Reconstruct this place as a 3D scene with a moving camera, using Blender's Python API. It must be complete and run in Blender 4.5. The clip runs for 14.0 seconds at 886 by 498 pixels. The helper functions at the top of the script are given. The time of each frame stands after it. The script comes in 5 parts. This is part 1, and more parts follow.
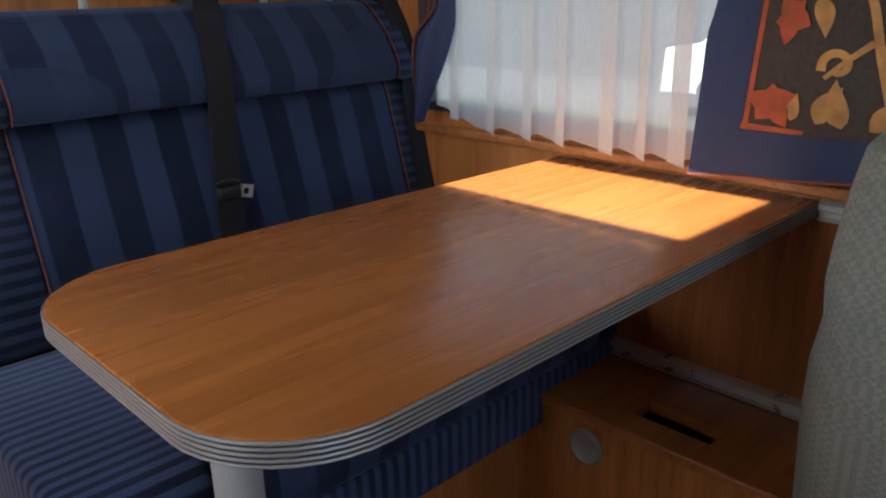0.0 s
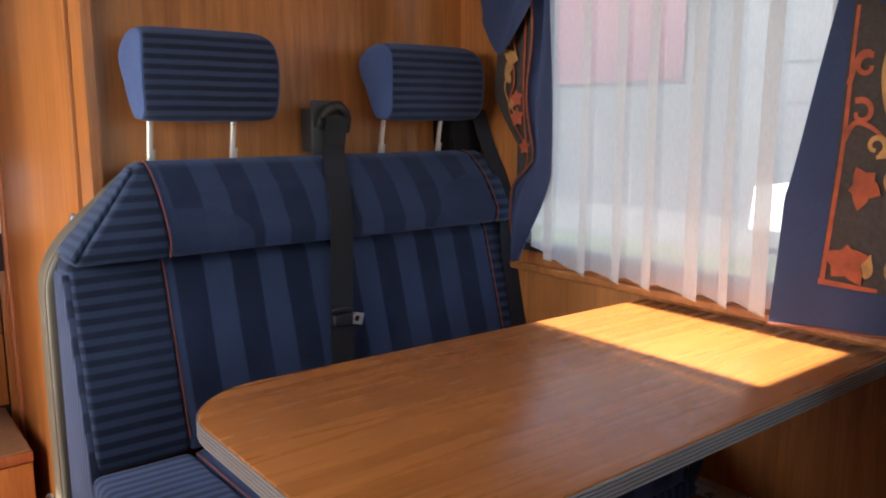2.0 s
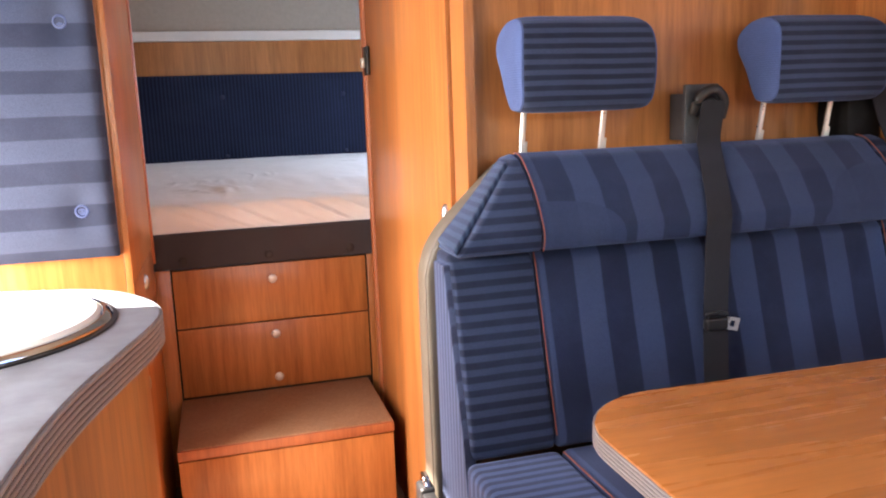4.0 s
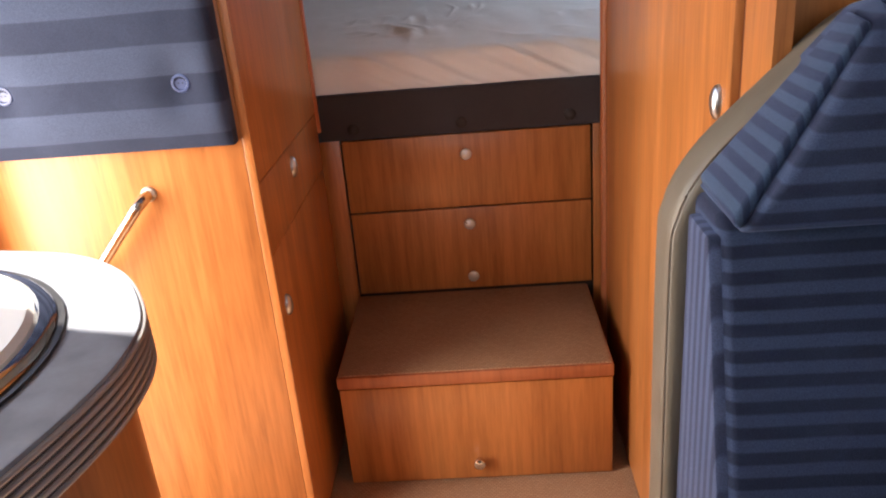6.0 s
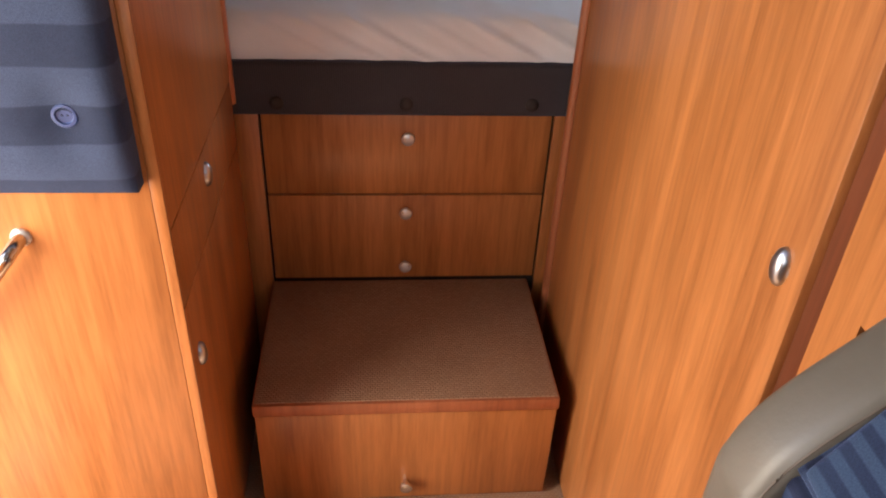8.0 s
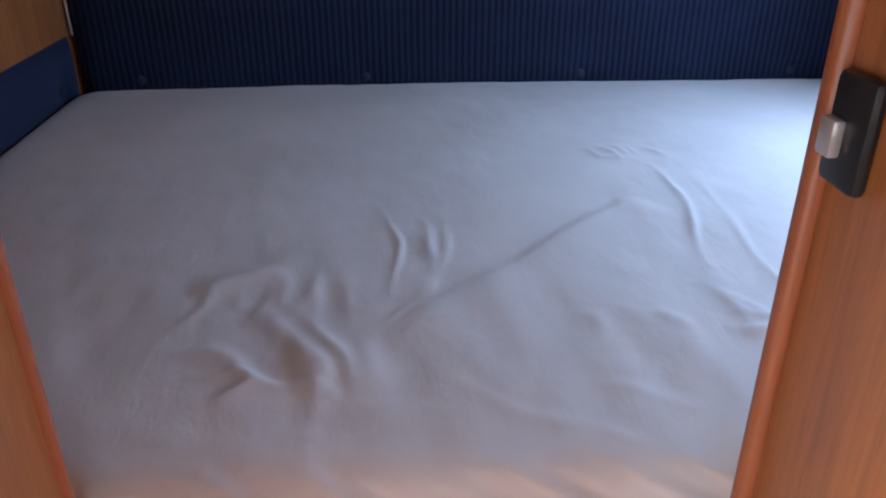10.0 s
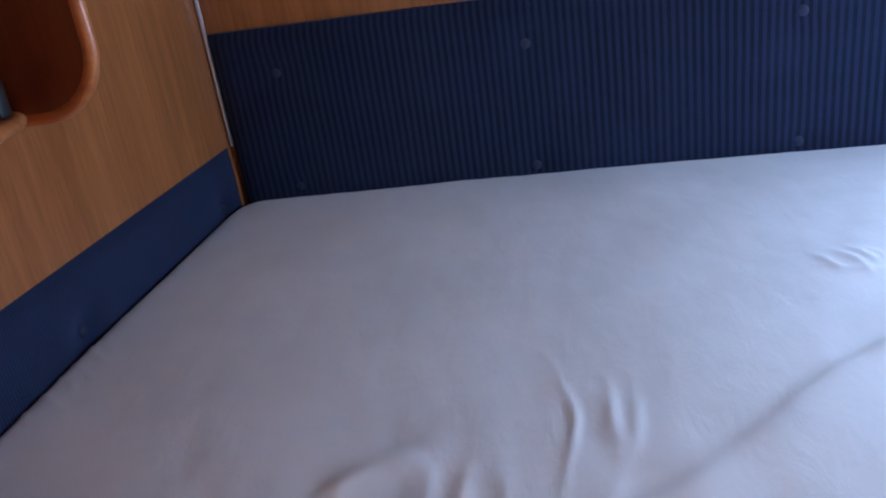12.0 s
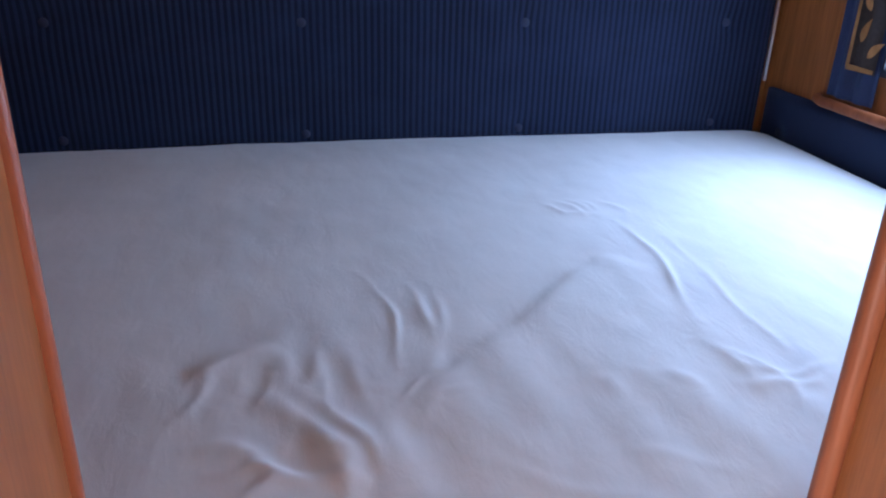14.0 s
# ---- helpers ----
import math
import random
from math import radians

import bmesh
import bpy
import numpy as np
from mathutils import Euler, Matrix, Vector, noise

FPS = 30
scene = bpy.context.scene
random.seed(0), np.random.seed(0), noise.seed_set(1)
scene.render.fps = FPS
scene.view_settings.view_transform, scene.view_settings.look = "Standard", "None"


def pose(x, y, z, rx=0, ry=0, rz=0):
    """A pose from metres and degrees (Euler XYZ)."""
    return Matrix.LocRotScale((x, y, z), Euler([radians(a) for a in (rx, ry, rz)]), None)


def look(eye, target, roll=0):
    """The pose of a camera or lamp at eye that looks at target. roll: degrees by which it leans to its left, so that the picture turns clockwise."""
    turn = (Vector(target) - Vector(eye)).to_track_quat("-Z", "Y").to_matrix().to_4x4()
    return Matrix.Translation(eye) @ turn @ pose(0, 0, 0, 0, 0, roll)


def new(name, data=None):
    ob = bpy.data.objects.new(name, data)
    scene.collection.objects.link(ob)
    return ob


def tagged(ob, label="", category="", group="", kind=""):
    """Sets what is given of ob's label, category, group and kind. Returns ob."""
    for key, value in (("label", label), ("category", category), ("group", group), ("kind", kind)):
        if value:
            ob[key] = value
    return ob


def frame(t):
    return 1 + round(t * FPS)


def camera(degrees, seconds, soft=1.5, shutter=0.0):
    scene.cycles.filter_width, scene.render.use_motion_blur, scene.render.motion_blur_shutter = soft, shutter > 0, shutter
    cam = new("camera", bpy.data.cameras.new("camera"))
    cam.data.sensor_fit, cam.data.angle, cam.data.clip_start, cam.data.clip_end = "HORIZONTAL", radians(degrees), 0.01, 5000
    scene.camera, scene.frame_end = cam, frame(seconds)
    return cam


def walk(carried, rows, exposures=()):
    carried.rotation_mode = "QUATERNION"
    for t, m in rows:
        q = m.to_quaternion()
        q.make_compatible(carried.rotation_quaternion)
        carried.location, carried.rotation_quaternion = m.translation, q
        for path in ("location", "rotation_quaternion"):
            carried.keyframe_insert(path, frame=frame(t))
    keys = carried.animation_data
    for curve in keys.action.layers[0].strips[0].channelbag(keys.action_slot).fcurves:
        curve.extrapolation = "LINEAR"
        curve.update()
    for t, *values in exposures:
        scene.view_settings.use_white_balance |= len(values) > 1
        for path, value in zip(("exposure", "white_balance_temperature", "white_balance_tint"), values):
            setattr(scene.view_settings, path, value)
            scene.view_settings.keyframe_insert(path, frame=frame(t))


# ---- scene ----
cam = camera(59.1, 14.0, soft=2.0)
PATH = [
    (0, (0.042, -0.026, 1.055), (1.359, 1.333, 0.411), -1.1),
    (0.5, (-0.018, -0.085, 1.091), (1.274, 1.372, 0.635), -0.8),
    (1, (-0.034, -0.107, 1.109), (1.269, 1.373, 0.776), -0.5),
    (1.5, (-0.046, -0.103, 1.108), (1.231, 1.402, 0.785), -0.3),
    (2, (-0.058, -0.097, 1.104), (1.159, 1.455, 0.77), -0.0),
    (2.5, (-0.073, -0.091, 1.099), (1.009, 1.553, 0.743), -0.6),
    (3, (-0.097, -0.069, 1.109), (0.841, 1.666, 0.775), -1.3),
    (3.5, (-0.112, -0.036, 1.113), (0.622, 1.794, 0.782), -1.9),
    (4, (-0.125, 0.025, 1.112), (0.407, 1.919, 0.754), -2.1),
    (4.2, (-0.144, 0.065, 1.115), (0.309, 1.976, 0.734), -2.1),
    (6.3, (0.044, 0.702, 1.111), (-0.09, 2.449, 0.146), -5.5),
    (6.5, (0.029, 0.731, 1.146), (-0.049, 2.383, 0.022), -4.5),
    (7, (-0.042, 0.808, 1.231), (0.098, 2.385, 0.01), 0.7),
    (7.5, (-0.084, 0.885, 1.272), (0.162, 2.44, 0.04), 4.0),
    (8, (-0.067, 0.977, 1.303), (0.107, 2.629, 0.19), 2.9),
    (8.5, (0.013, 1.177, 1.324), (0.104, 2.891, 0.299), 0.4),
    (9, (0.023, 1.367, 1.38), (0.093, 3.123, 0.426), -0.5),
    (9.2, (-0.008, 1.471, 1.406), (0.106, 3.236, 0.473), 0.2),
    (11.3, (-0.009, 2.037, 1.433), (-0.021, 3.844, 0.577), -3.4),
    (11.5, (0.009, 2.058, 1.44), (-0.195, 3.868, 0.612), -6.2),
    (12, (0.023, 2.081, 1.449), (-0.351, 3.891, 0.684), -8.6),
    (12.5, (0.021, 2.073, 1.443), (-0.324, 3.899, 0.703), -7.9),
    (13, (-0.04, 2.024, 1.456), (-0.228, 3.87, 0.71), -4.5),
    (13.5, (-0.131, 1.931, 1.464), (0.064, 3.776, 0.718), 0.7),
    (14, (-0.167, 1.852, 1.441), (0.242, 3.641, 0.646), 1.7),
]
walk(cam, [(t, look(eye, target, roll)) for t, eye, target, roll in PATH],
     exposures=[(0.0, 1.95, 6150, 1), (0.5, 2.25, 6250, 1), (1.5, 2.25, 6350, 3), (2.5, 2.55, 6400, 9), (3.0, 2.9, 6500, 11), (3.5, 3.2, 6650, 13), (4.0, 3.35, 6750, 15), (5.2, 2.8, 6650, 13), (6.5, 2.2, 6600, 12),
                (7.0, 2.05, 6600, 12), (7.5, 2.1, 6600, 12), (8.5, 2.5, 6050, 12), (9.2, 2.7, 5900, 12), (10.2, 2.55, 5500, 13), (11.5, 2.65, 5350, 14), (12.0, 3.12, 5350, 14), (13.0, 3.4, 5400, 14), (14.0, 2.95, 5350, 14)])

# ---- daylight ----
SUN_EL = radians(53.4)
world = bpy.data.worlds.new("sky")
scene.world = world
world.use_nodes = True
wn = world.node_tree
wn.nodes.clear()
w_out = wn.nodes.new("ShaderNodeOutputWorld")
w_bg = wn.nodes.new("ShaderNodeBackground")
w_sky = wn.nodes.new("ShaderNodeTexSky")
w_sky.sky_type = "NISHITA"
w_sky.sun_disc = False
w_sky.sun_elevation = SUN_EL
w_sky.sun_rotation = radians(285)
w_bg.inputs["Strength"].default_value = 0.15
wn.links.new(w_sky.outputs[0], w_bg.inputs[0])
wn.links.new(w_bg.outputs[0], w_out.inputs[0])

sun_data = bpy.data.lights.new("sun", "SUN")
sun_data.energy, sun_data.angle, sun_data.color = 5.0, radians(0.55), (1.0, 0.93, 0.82)
sun = new("sun", sun_data)
SUN_SIDE = -0.27  # drift towards the front for each metre across
sun.matrix_world = look((-5, 1 - 5 * SUN_SIDE, 5 * math.hypot(1, SUN_SIDE) * math.tan(SUN_EL)), (0, 1, 0))


def daylight(name, eye, target, w, h, watts, color):
    """The sky's light in one opening."""
    d = bpy.data.lights.new(name, "AREA")
    d.shape, d.size, d.size_y, d.energy, d.color = "RECTANGLE", w, h, watts, color
    ob = new(name, d)
    ob.matrix_world = look(eye, target)
    return ob


daylight("daylight_kitchen_window", (-0.86, 0.62, 1.30), (0, 1.25, 0.95), 0.75, 0.34, 1.4, (1.0, 0.92, 0.82))
daylight("daylight_door", (-1.02, 1.46, 0.66), (0.05, 1.95, 0.05), 0.50, 1.0, 6.0, (1.0, 0.85, 0.68))
daylight("daylight_windscreen", (0.2, -1.33, 1.32), (0.0, 2.4, 0.75), 1.5, 0.58, 1.0, (1.0, 0.88, 0.73))
daylight("daylight_rear_window", (1.225, 2.98, 1.32), (0.2, 2.88, 0.55), 0.68, 0.34, 1.5, (0.60, 0.77, 1.0))


# ---- materials ----
def mat_base(name, rough=0.5, metal=0.0, color=(0.5, 0.5, 0.5), spec=0.5):
    m = bpy.data.materials.new(name)
    m.use_nodes = True
    nt = m.node_tree
    b = nt.nodes["Principled BSDF"]
    b.inputs["Roughness"].default_value = rough
    b.inputs["Metallic"].default_value = metal
    b.inputs["Base Color"].default_value = (*color, 1)
    b.inputs["Specular IOR Level"].default_value = spec
    return m, nt, b


def coords(nt, scale=(1, 1, 1), kind="Object"):
    tc = nt.nodes.new("ShaderNodeTexCoord")
    mp = nt.nodes.new("ShaderNodeMapping")
    mp.inputs["Scale"].default_value = scale
    nt.links.new(tc.outputs[kind], mp.inputs[0])
    return mp.outputs[0]


def noise_tex(nt, vec, scale, detail=4, rough=0.55, dist=0.0):
    n = nt.nodes.new("ShaderNodeTexNoise")
    n.inputs["Scale"].default_value = scale
    n.inputs["Detail"].default_value = detail
    n.inputs["Roughness"].default_value = rough
    n.inputs["Distortion"].default_value = dist
    nt.links.new(vec, n.inputs["Vector"])
    return n.outputs["Fac"]


def ramp(nt, fac, stops):
    r = nt.nodes.new("ShaderNodeValToRGB")
    while len(r.color_ramp.elements) < len(stops):
        r.color_ramp.elements.new(0.5)
    for e, (p, c) in zip(r.color_ramp.elements, stops):
        e.position, e.color = p, (*c, 1)
    nt.links.new(fac, r.inputs[0])
    return r.outputs[0]


def mix(nt, a, b, fac, mode="MIX"):
    m = nt.nodes.new("ShaderNodeMix")
    m.data_type, m.blend_type = "RGBA", mode
    for sock, v in ((m.inputs[6], a), (m.inputs[7], b), (m.inputs[0], fac)):
        if isinstance(v, (int, float)):
            sock.default_value = v
        elif isinstance(v, tuple):
            sock.default_value = (*v, 1)
        else:
            nt.links.new(v, sock)
    return m.outputs[2]


def maths(nt, op, a, b=0.0):
    m = nt.nodes.new("ShaderNodeMath")
    m.operation = op
    for sock, v in zip(m.inputs, (a, b)):
        if isinstance(v, (int, float)):
            sock.default_value = v
        else:
            nt.links.new(v, sock)
    return m.outputs[0]


def bump(nt, b, height, strength, dist=0.002):
    n = nt.nodes.new("ShaderNodeBump")
    n.inputs["Strength"].default_value = strength
    n.inputs["Distance"].default_value = dist
    nt.links.new(height, n.inputs["Height"])
    nt.links.new(n.outputs[0], b.inputs["Normal"])


def wood(name, along, dark, light, rough=0.34, scale=1.0):
    """Foil-faced furniture board with its grain along one axis."""
    m, nt, b = mat_base(name, rough)
    s = [1.0, 1.0, 1.0]
    s["xyz".index(along)] = 0.06
    info = nt.nodes.new("ShaderNodeObjectInfo")
    shift = nt.nodes.new("ShaderNodeVectorMath")
    shift.operation = "ADD"
    nt.links.new(coords(nt, tuple(s)), shift.inputs[0])
    comb = nt.nodes.new("ShaderNodeCombineXYZ")
    off = maths(nt, "MULTIPLY", info.outputs["Random"], 3.0)
    nt.links.new(off, comb.inputs[0])
    nt.links.new(off, comb.inputs[2])
    nt.links.new(comb.outputs[0], shift.inputs[1])
    v = shift.outputs[0]
    broad = noise_tex(nt, v, 9 * scale, 3, 0.5, 0.6)
    streak = noise_tex(nt, v, 42 * scale, 5, 0.6, 0.3)
    fine = noise_tex(nt, v, 150 * scale, 4, 0.65)
    mid = tuple((p + q) / 2 for p, q in zip(dark, light))
    c = ramp(nt, broad, [(0.3, dark), (0.5, mid), (0.72, light)])
    c = mix(nt, c, ramp(nt, streak, [(0.36, tuple(x * 0.62 for x in dark)), (0.50, mid), (0.66, tuple(min(1, x * 1.22) for x in light))]), 0.37)
    c = mix(nt, c, ramp(nt, fine, [(0.38, tuple(x * 0.55 for x in dark)), (0.58, light)]), 0.20)
    tone = nt.nodes.new("ShaderNodeHueSaturation")
    nt.links.new(maths(nt, "ADD", maths(nt, "MULTIPLY", info.outputs["Random"], 0.12), 0.94), tone.inputs["Value"])
    nt.links.new(c, tone.inputs["Color"])
    nt.links.new(tone.outputs[0], b.inputs["Base Color"])
    nt.links.new(maths(nt, "ADD", maths(nt, "MULTIPLY", streak, 0.16), rough - 0.08), b.inputs["Roughness"])
    bump(nt, b, fine, 0.12, 0.0006)
    return m


W_D, W_L = (0.285, 0.094, 0.0235), (0.495, 0.191, 0.056)
wood_v = wood("cherry_board", "z", W_D, W_L)
wood_x = wood("cherry_board_level", "x", W_D, W_L)
wood_table = wood("cherry_tabletop", "x", (0.37, 0.127, 0.030), (0.47, 0.172, 0.044), 0.27, 0.8)
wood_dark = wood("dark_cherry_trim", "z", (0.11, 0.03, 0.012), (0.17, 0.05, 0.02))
wood_edge = wood("cherry_edge_band", "z", (0.30, 0.09, 0.035), (0.40, 0.13, 0.05), 0.4)


def fabric(name, axis, period, a, b_col, duty=0.5, soft=0.12, rough=0.9, weave=900, rib=0.35, start=0.0, worn=()):
    """Striped upholstery cloth; the stripes follow one axis."""
    m, nt, b = mat_base(name, rough, spec=0.25)
    co = coords(nt)
    sep = nt.nodes.new("ShaderNodeSeparateXYZ")
    nt.links.new(co, sep.inputs[0])
    wob = maths(nt, "MULTIPLY", maths(nt, "SUBTRACT", noise_tex(nt, co, 6, 2), 0.5), 0.22 * min(period, 0.03))
    u = maths(nt, "DIVIDE", maths(nt, "ADD", sep.outputs["XYZ".index(axis.upper())], maths(nt, "SUBTRACT", wob, start)), period)
    f = maths(nt, "PINGPONG", u, 0.5)
    fac = nt.nodes.new("ShaderNodeMapRange")
    fac.interpolation_type = "SMOOTHSTEP"
    fac.inputs["From Min"].default_value = duty / 2 - soft / 2
    fac.inputs["From Max"].default_value = duty / 2 + soft / 2
    nt.links.new(f, fac.inputs["Value"])
    c = mix(nt, a, b_col, fac.outputs[0])
    blotch = noise_tex(nt, co, 7, 4, 0.6)
    thread = noise_tex(nt, co, weave, 2)
    brushed = tuple(0.30 * p + 0.70 * q for p, q in zip(a, b_col))
    for cx, cz, rx, rz, power in worn:  # areas where the nap lies the other way
        du = maths(nt, "POWER", maths(nt, "ABSOLUTE", maths(nt, "DIVIDE", maths(nt, "SUBTRACT", sep.outputs[0], cx), rx)), power)
        dv = maths(nt, "POWER", maths(nt, "ABSOLUTE", maths(nt, "DIVIDE", maths(nt, "SUBTRACT", sep.outputs[2], cz), rz)), power)
        patch = ramp(nt, maths(nt, "ADD", maths(nt, "ADD", du, dv), maths(nt, "MULTIPLY", noise_tex(nt, co, 14, 2), 0.25)), [(0.99, (0.85, 0.85, 0.85)), (1.0, (0, 0, 0))])
        c = mix(nt, c, brushed, patch)
    c = mix(nt, c, mix(nt, c, tuple(min(1, x * 1.5 + 0.003) for x in b_col), 0.22), ramp(nt, blotch, [(0.45, (0, 0, 0)), (0.75, (1, 1, 1))]))
    c = mix(nt, c, ramp(nt, thread, [(0.3, (0.45, 0.45, 0.5)), (0.7, (1.25, 1.25, 1.25))]), 0.6, "MULTIPLY")
    nt.links.new(c, b.inputs["Base Color"])
    b.inputs["Sheen Weight"].default_value = 0.25
    b.inputs["Sheen Roughness"].default_value = 0.5
    b.inputs["Sheen Tint"].default_value = (0.35, 0.45, 0.8, 1)
    bump(nt, b, maths(nt, "ADD", maths(nt, "MULTIPLY", fac.outputs[0], rib), thread), 0.35, 0.0012)
    return m


NAVY, BLUE = (0.0095, 0.014, 0.035), (0.031, 0.048, 0.094)
cloth_wide = fabric("wide_striped_cloth", "x", 0.104, (0.0092, 0.015, 0.042), (0.032, 0.050, 0.109), soft=0.03, start=0.01)
cloth_head = fabric("wide_striped_napped_cloth", "x", 0.104, (0.012, 0.019, 0.050), (0.029, 0.045, 0.097), soft=0.03, start=0.01, worn=((0.38, 0.862, 0.165, 0.090, 3.2), (1.16, 0.862, 0.225, 0.135, 2.2)))
cloth_z = fabric("fine_striped_cloth", "z", 0.0215, NAVY, BLUE)
cloth_y = fabric("fine_striped_cloth_deep", "y", 0.0215, NAVY, (0.05, 0.078, 0.16))
cloth_x = fabric("fine_striped_cloth_across", "x", 0.0215, (0.018, 0.027, 0.066), (0.055, 0.083, 0.165))
cloth_side = fabric("fine_striped_cloth_side", "y", 0.0175, (0.025, 0.033, 0.066), (0.058, 0.077, 0.141))
cloth_slant = fabric("fine_striped_cloth_end", "x", 0.0125, (0.013, 0.022, 0.053), (0.031, 0.054, 0.098))
cloth_rib = fabric("ribbed_navy_cloth", "x", 0.0160, (0.0047, 0.0077, 0.0215), (0.0155, 0.024, 0.058), rib=1.2)
cloth_navy = fabric("plain_navy_cloth", "y", 0.006, (0.011, 0.019, 0.050), (0.016, 0.027, 0.068))
cloth_panel = fabric("banded_panel_cloth", "z", 0.0925, (0.015, 0.021, 0.044), (0.036, 0.049, 0.088), soft=0.03, start=0.08)
cloth_brown = fabric("dark_brown_cloth", "x", 0.004, (0.038, 0.032, 0.034), (0.054, 0.046, 0.047))
drape_blue = fabric("drape_blue_cloth", "z", 0.003, (0.030, 0.043, 0.10), (0.038, 0.053, 0.12), rough=0.75)


def plain(name, color, rough, metal=0.0, var=0.15, scale=30, bumps=0.1, spec=0.5):
    m, nt, b = mat_base(name, rough, metal, color, spec)
    co = coords(nt)
    n = noise_tex(nt, co, scale, 5)
    c = ramp(nt, n, [(0.3, tuple(x * (1 - var) for x in color)), (0.7, tuple(min(1, x * (1 + var)) for x in color))])
    nt.links.new(c, b.inputs["Base Color"])
    nt.links.new(maths(nt, "ADD", maths(nt, "MULTIPLY", n, 0.2), rough - 0.1), b.inputs["Roughness"])
    if bumps:
        bump(nt, b, noise_tex(nt, co, scale * 9, 3), bumps, 0.001)
    return m


metal_satin = plain("satin_nickel", (0.58, 0.56, 0.53), 0.3, 0.6, 0.06, 60, 0.02)
metal_alu = plain("anodised_aluminium", (0.50, 0.51, 0.53), 0.32, 1.0, 0.08, 40, 0.03)
metal_bar = plain("polished_bar", (0.52, 0.49, 0.45), 0.16, 1.0, 0.05, 30, 0.02)
matt_black = plain("matt_black_plastic", (0.006, 0.006, 0.007), 0.75, 0, 0.2, 60, 0.05, 0.2)
steel_pale = plain("brushed_pale_steel", (0.66, 0.65, 0.63), 0.3, 0.55, 0.04, 30, 0.02)
chrome = plain("chrome", (0.75, 0.75, 0.75), 0.08, 1.0, 0.03, 20, 0)
black_plastic = plain("black_plastic", (0.014, 0.014, 0.015), 0.38, 0, 0.2, 60, 0.05)
grey_plastic = plain("grey_plastic", (0.05, 0.052, 0.058), 0.45, 0, 0.15, 60, 0.05)
webbing = fabric("black_webbing", "x", 0.004, (0.012, 0.011, 0.011), (0.022, 0.02, 0.019))
vinyl = plain("taupe_vinyl", (0.118, 0.102, 0.078), 0.42, 0, 0.08, 14, 0.25)
vinyl_dark = plain("dark_taupe_vinyl", (0.10, 0.075, 0.055), 0.55, 0, 0.1, 14, 0.25)
white_lid = plain("white_enamel", (0.80, 0.80, 0.78), 0.25, 0, 0.02, 8, 0)
white_paint = plain("white_moulding", (0.74, 0.72, 0.68), 0.5, 0, 0.04, 10, 0.05)
beige_lining = plain("beige_lining", (0.42, 0.38, 0.32), 0.85, 0, 0.05, 60, 0.3)
worktop = plain("grey_stone_laminate", (0.21, 0.225, 0.26), 0.36, 0, 0.28, 22, 0.05)
piping_orange = plain("orange_piping", (0.20, 0.055, 0.035), 0.7, 0, 0.2, 90, 0.1)
orange_print = plain("orange_red_print", (0.34, 0.070, 0.028), 0.8, 0, 0.3, 40, 0.2)
tan_print = plain("tan_print", (0.42, 0.21, 0.07), 0.8, 0, 0.3, 40, 0.2)
taupe_print = plain("dark_taupe_print", (0.050, 0.038, 0.034), 0.85, 0, 0.25, 120, 0.3)
# near-black that paints the shade inside gaps, slots and recesses
gap_shade = plain("painted_gap_shade", (0.02, 0.012, 0.008), 0.8, 0, 0.2, 20, 0)
button_blue = plain("covered_button", (0.012, 0.02, 0.052), 0.7, 0, 0.15, 90, 0.2)
button_pale = plain("blue_plastic_button", (0.035, 0.058, 0.15), 0.35, 0, 0.1, 60, 0.05)
button_brown = plain("brown_covered_button", (0.02, 0.014, 0.014), 0.7, 0, 0.15, 90, 0.2)
asphalt = plain("asphalt", (0.09, 0.09, 0.088), 0.85, 0, 0.25, 1.5, 0.3)
facade_grey = plain("grey_render", (0.052, 0.053, 0.056), 0.8, 0, 0.08, 0.8, 0.1)
gate_pale = plain("pale_gate_panel", (0.10, 0.102, 0.105), 0.6, 0, 0.06, 2, 0.05)
facade_red = plain("red_cladding", (0.11, 0.018, 0.030), 0.6, 0, 0.1, 1.0, 0.1)
lawn = plain("lawn", (0.050, 0.065, 0.030), 0.9, 0, 0.35, 3, 0.4)
car_white = plain("white_car_paint", (0.78, 0.78, 0.78), 0.2, 0, 0.02, 4, 0)
car_dark = plain("dark_car_glass", (0.02, 0.022, 0.025), 0.1, 0, 0.1, 4, 0)
rubber = plain("tyre_rubber", (0.02, 0.02, 0.02), 0.8, 0, 0.2, 30, 0.2)


def sheet_material():
    m, nt, b = mat_base("white_jersey_sheet", 0.85, spec=0.2)
    co = coords(nt)
    c = ramp(nt, noise_tex(nt, co, 5, 5), [(0.3, (0.72, 0.70, 0.69)), (0.7, (0.80, 0.78, 0.77))])
    nt.links.new(c, b.inputs["Base Color"])
    b.inputs["Sheen Weight"].default_value = 0.2
    soft = noise_tex(nt, coords(nt, (1, 0.5, 1)), 24, 5, 0.6, 0.4)
    bump(nt, b, maths(nt, "ADD", soft, maths(nt, "MULTIPLY", noise_tex(nt, co, 900, 2), 0.08)), 0.22, 0.008)
    return m


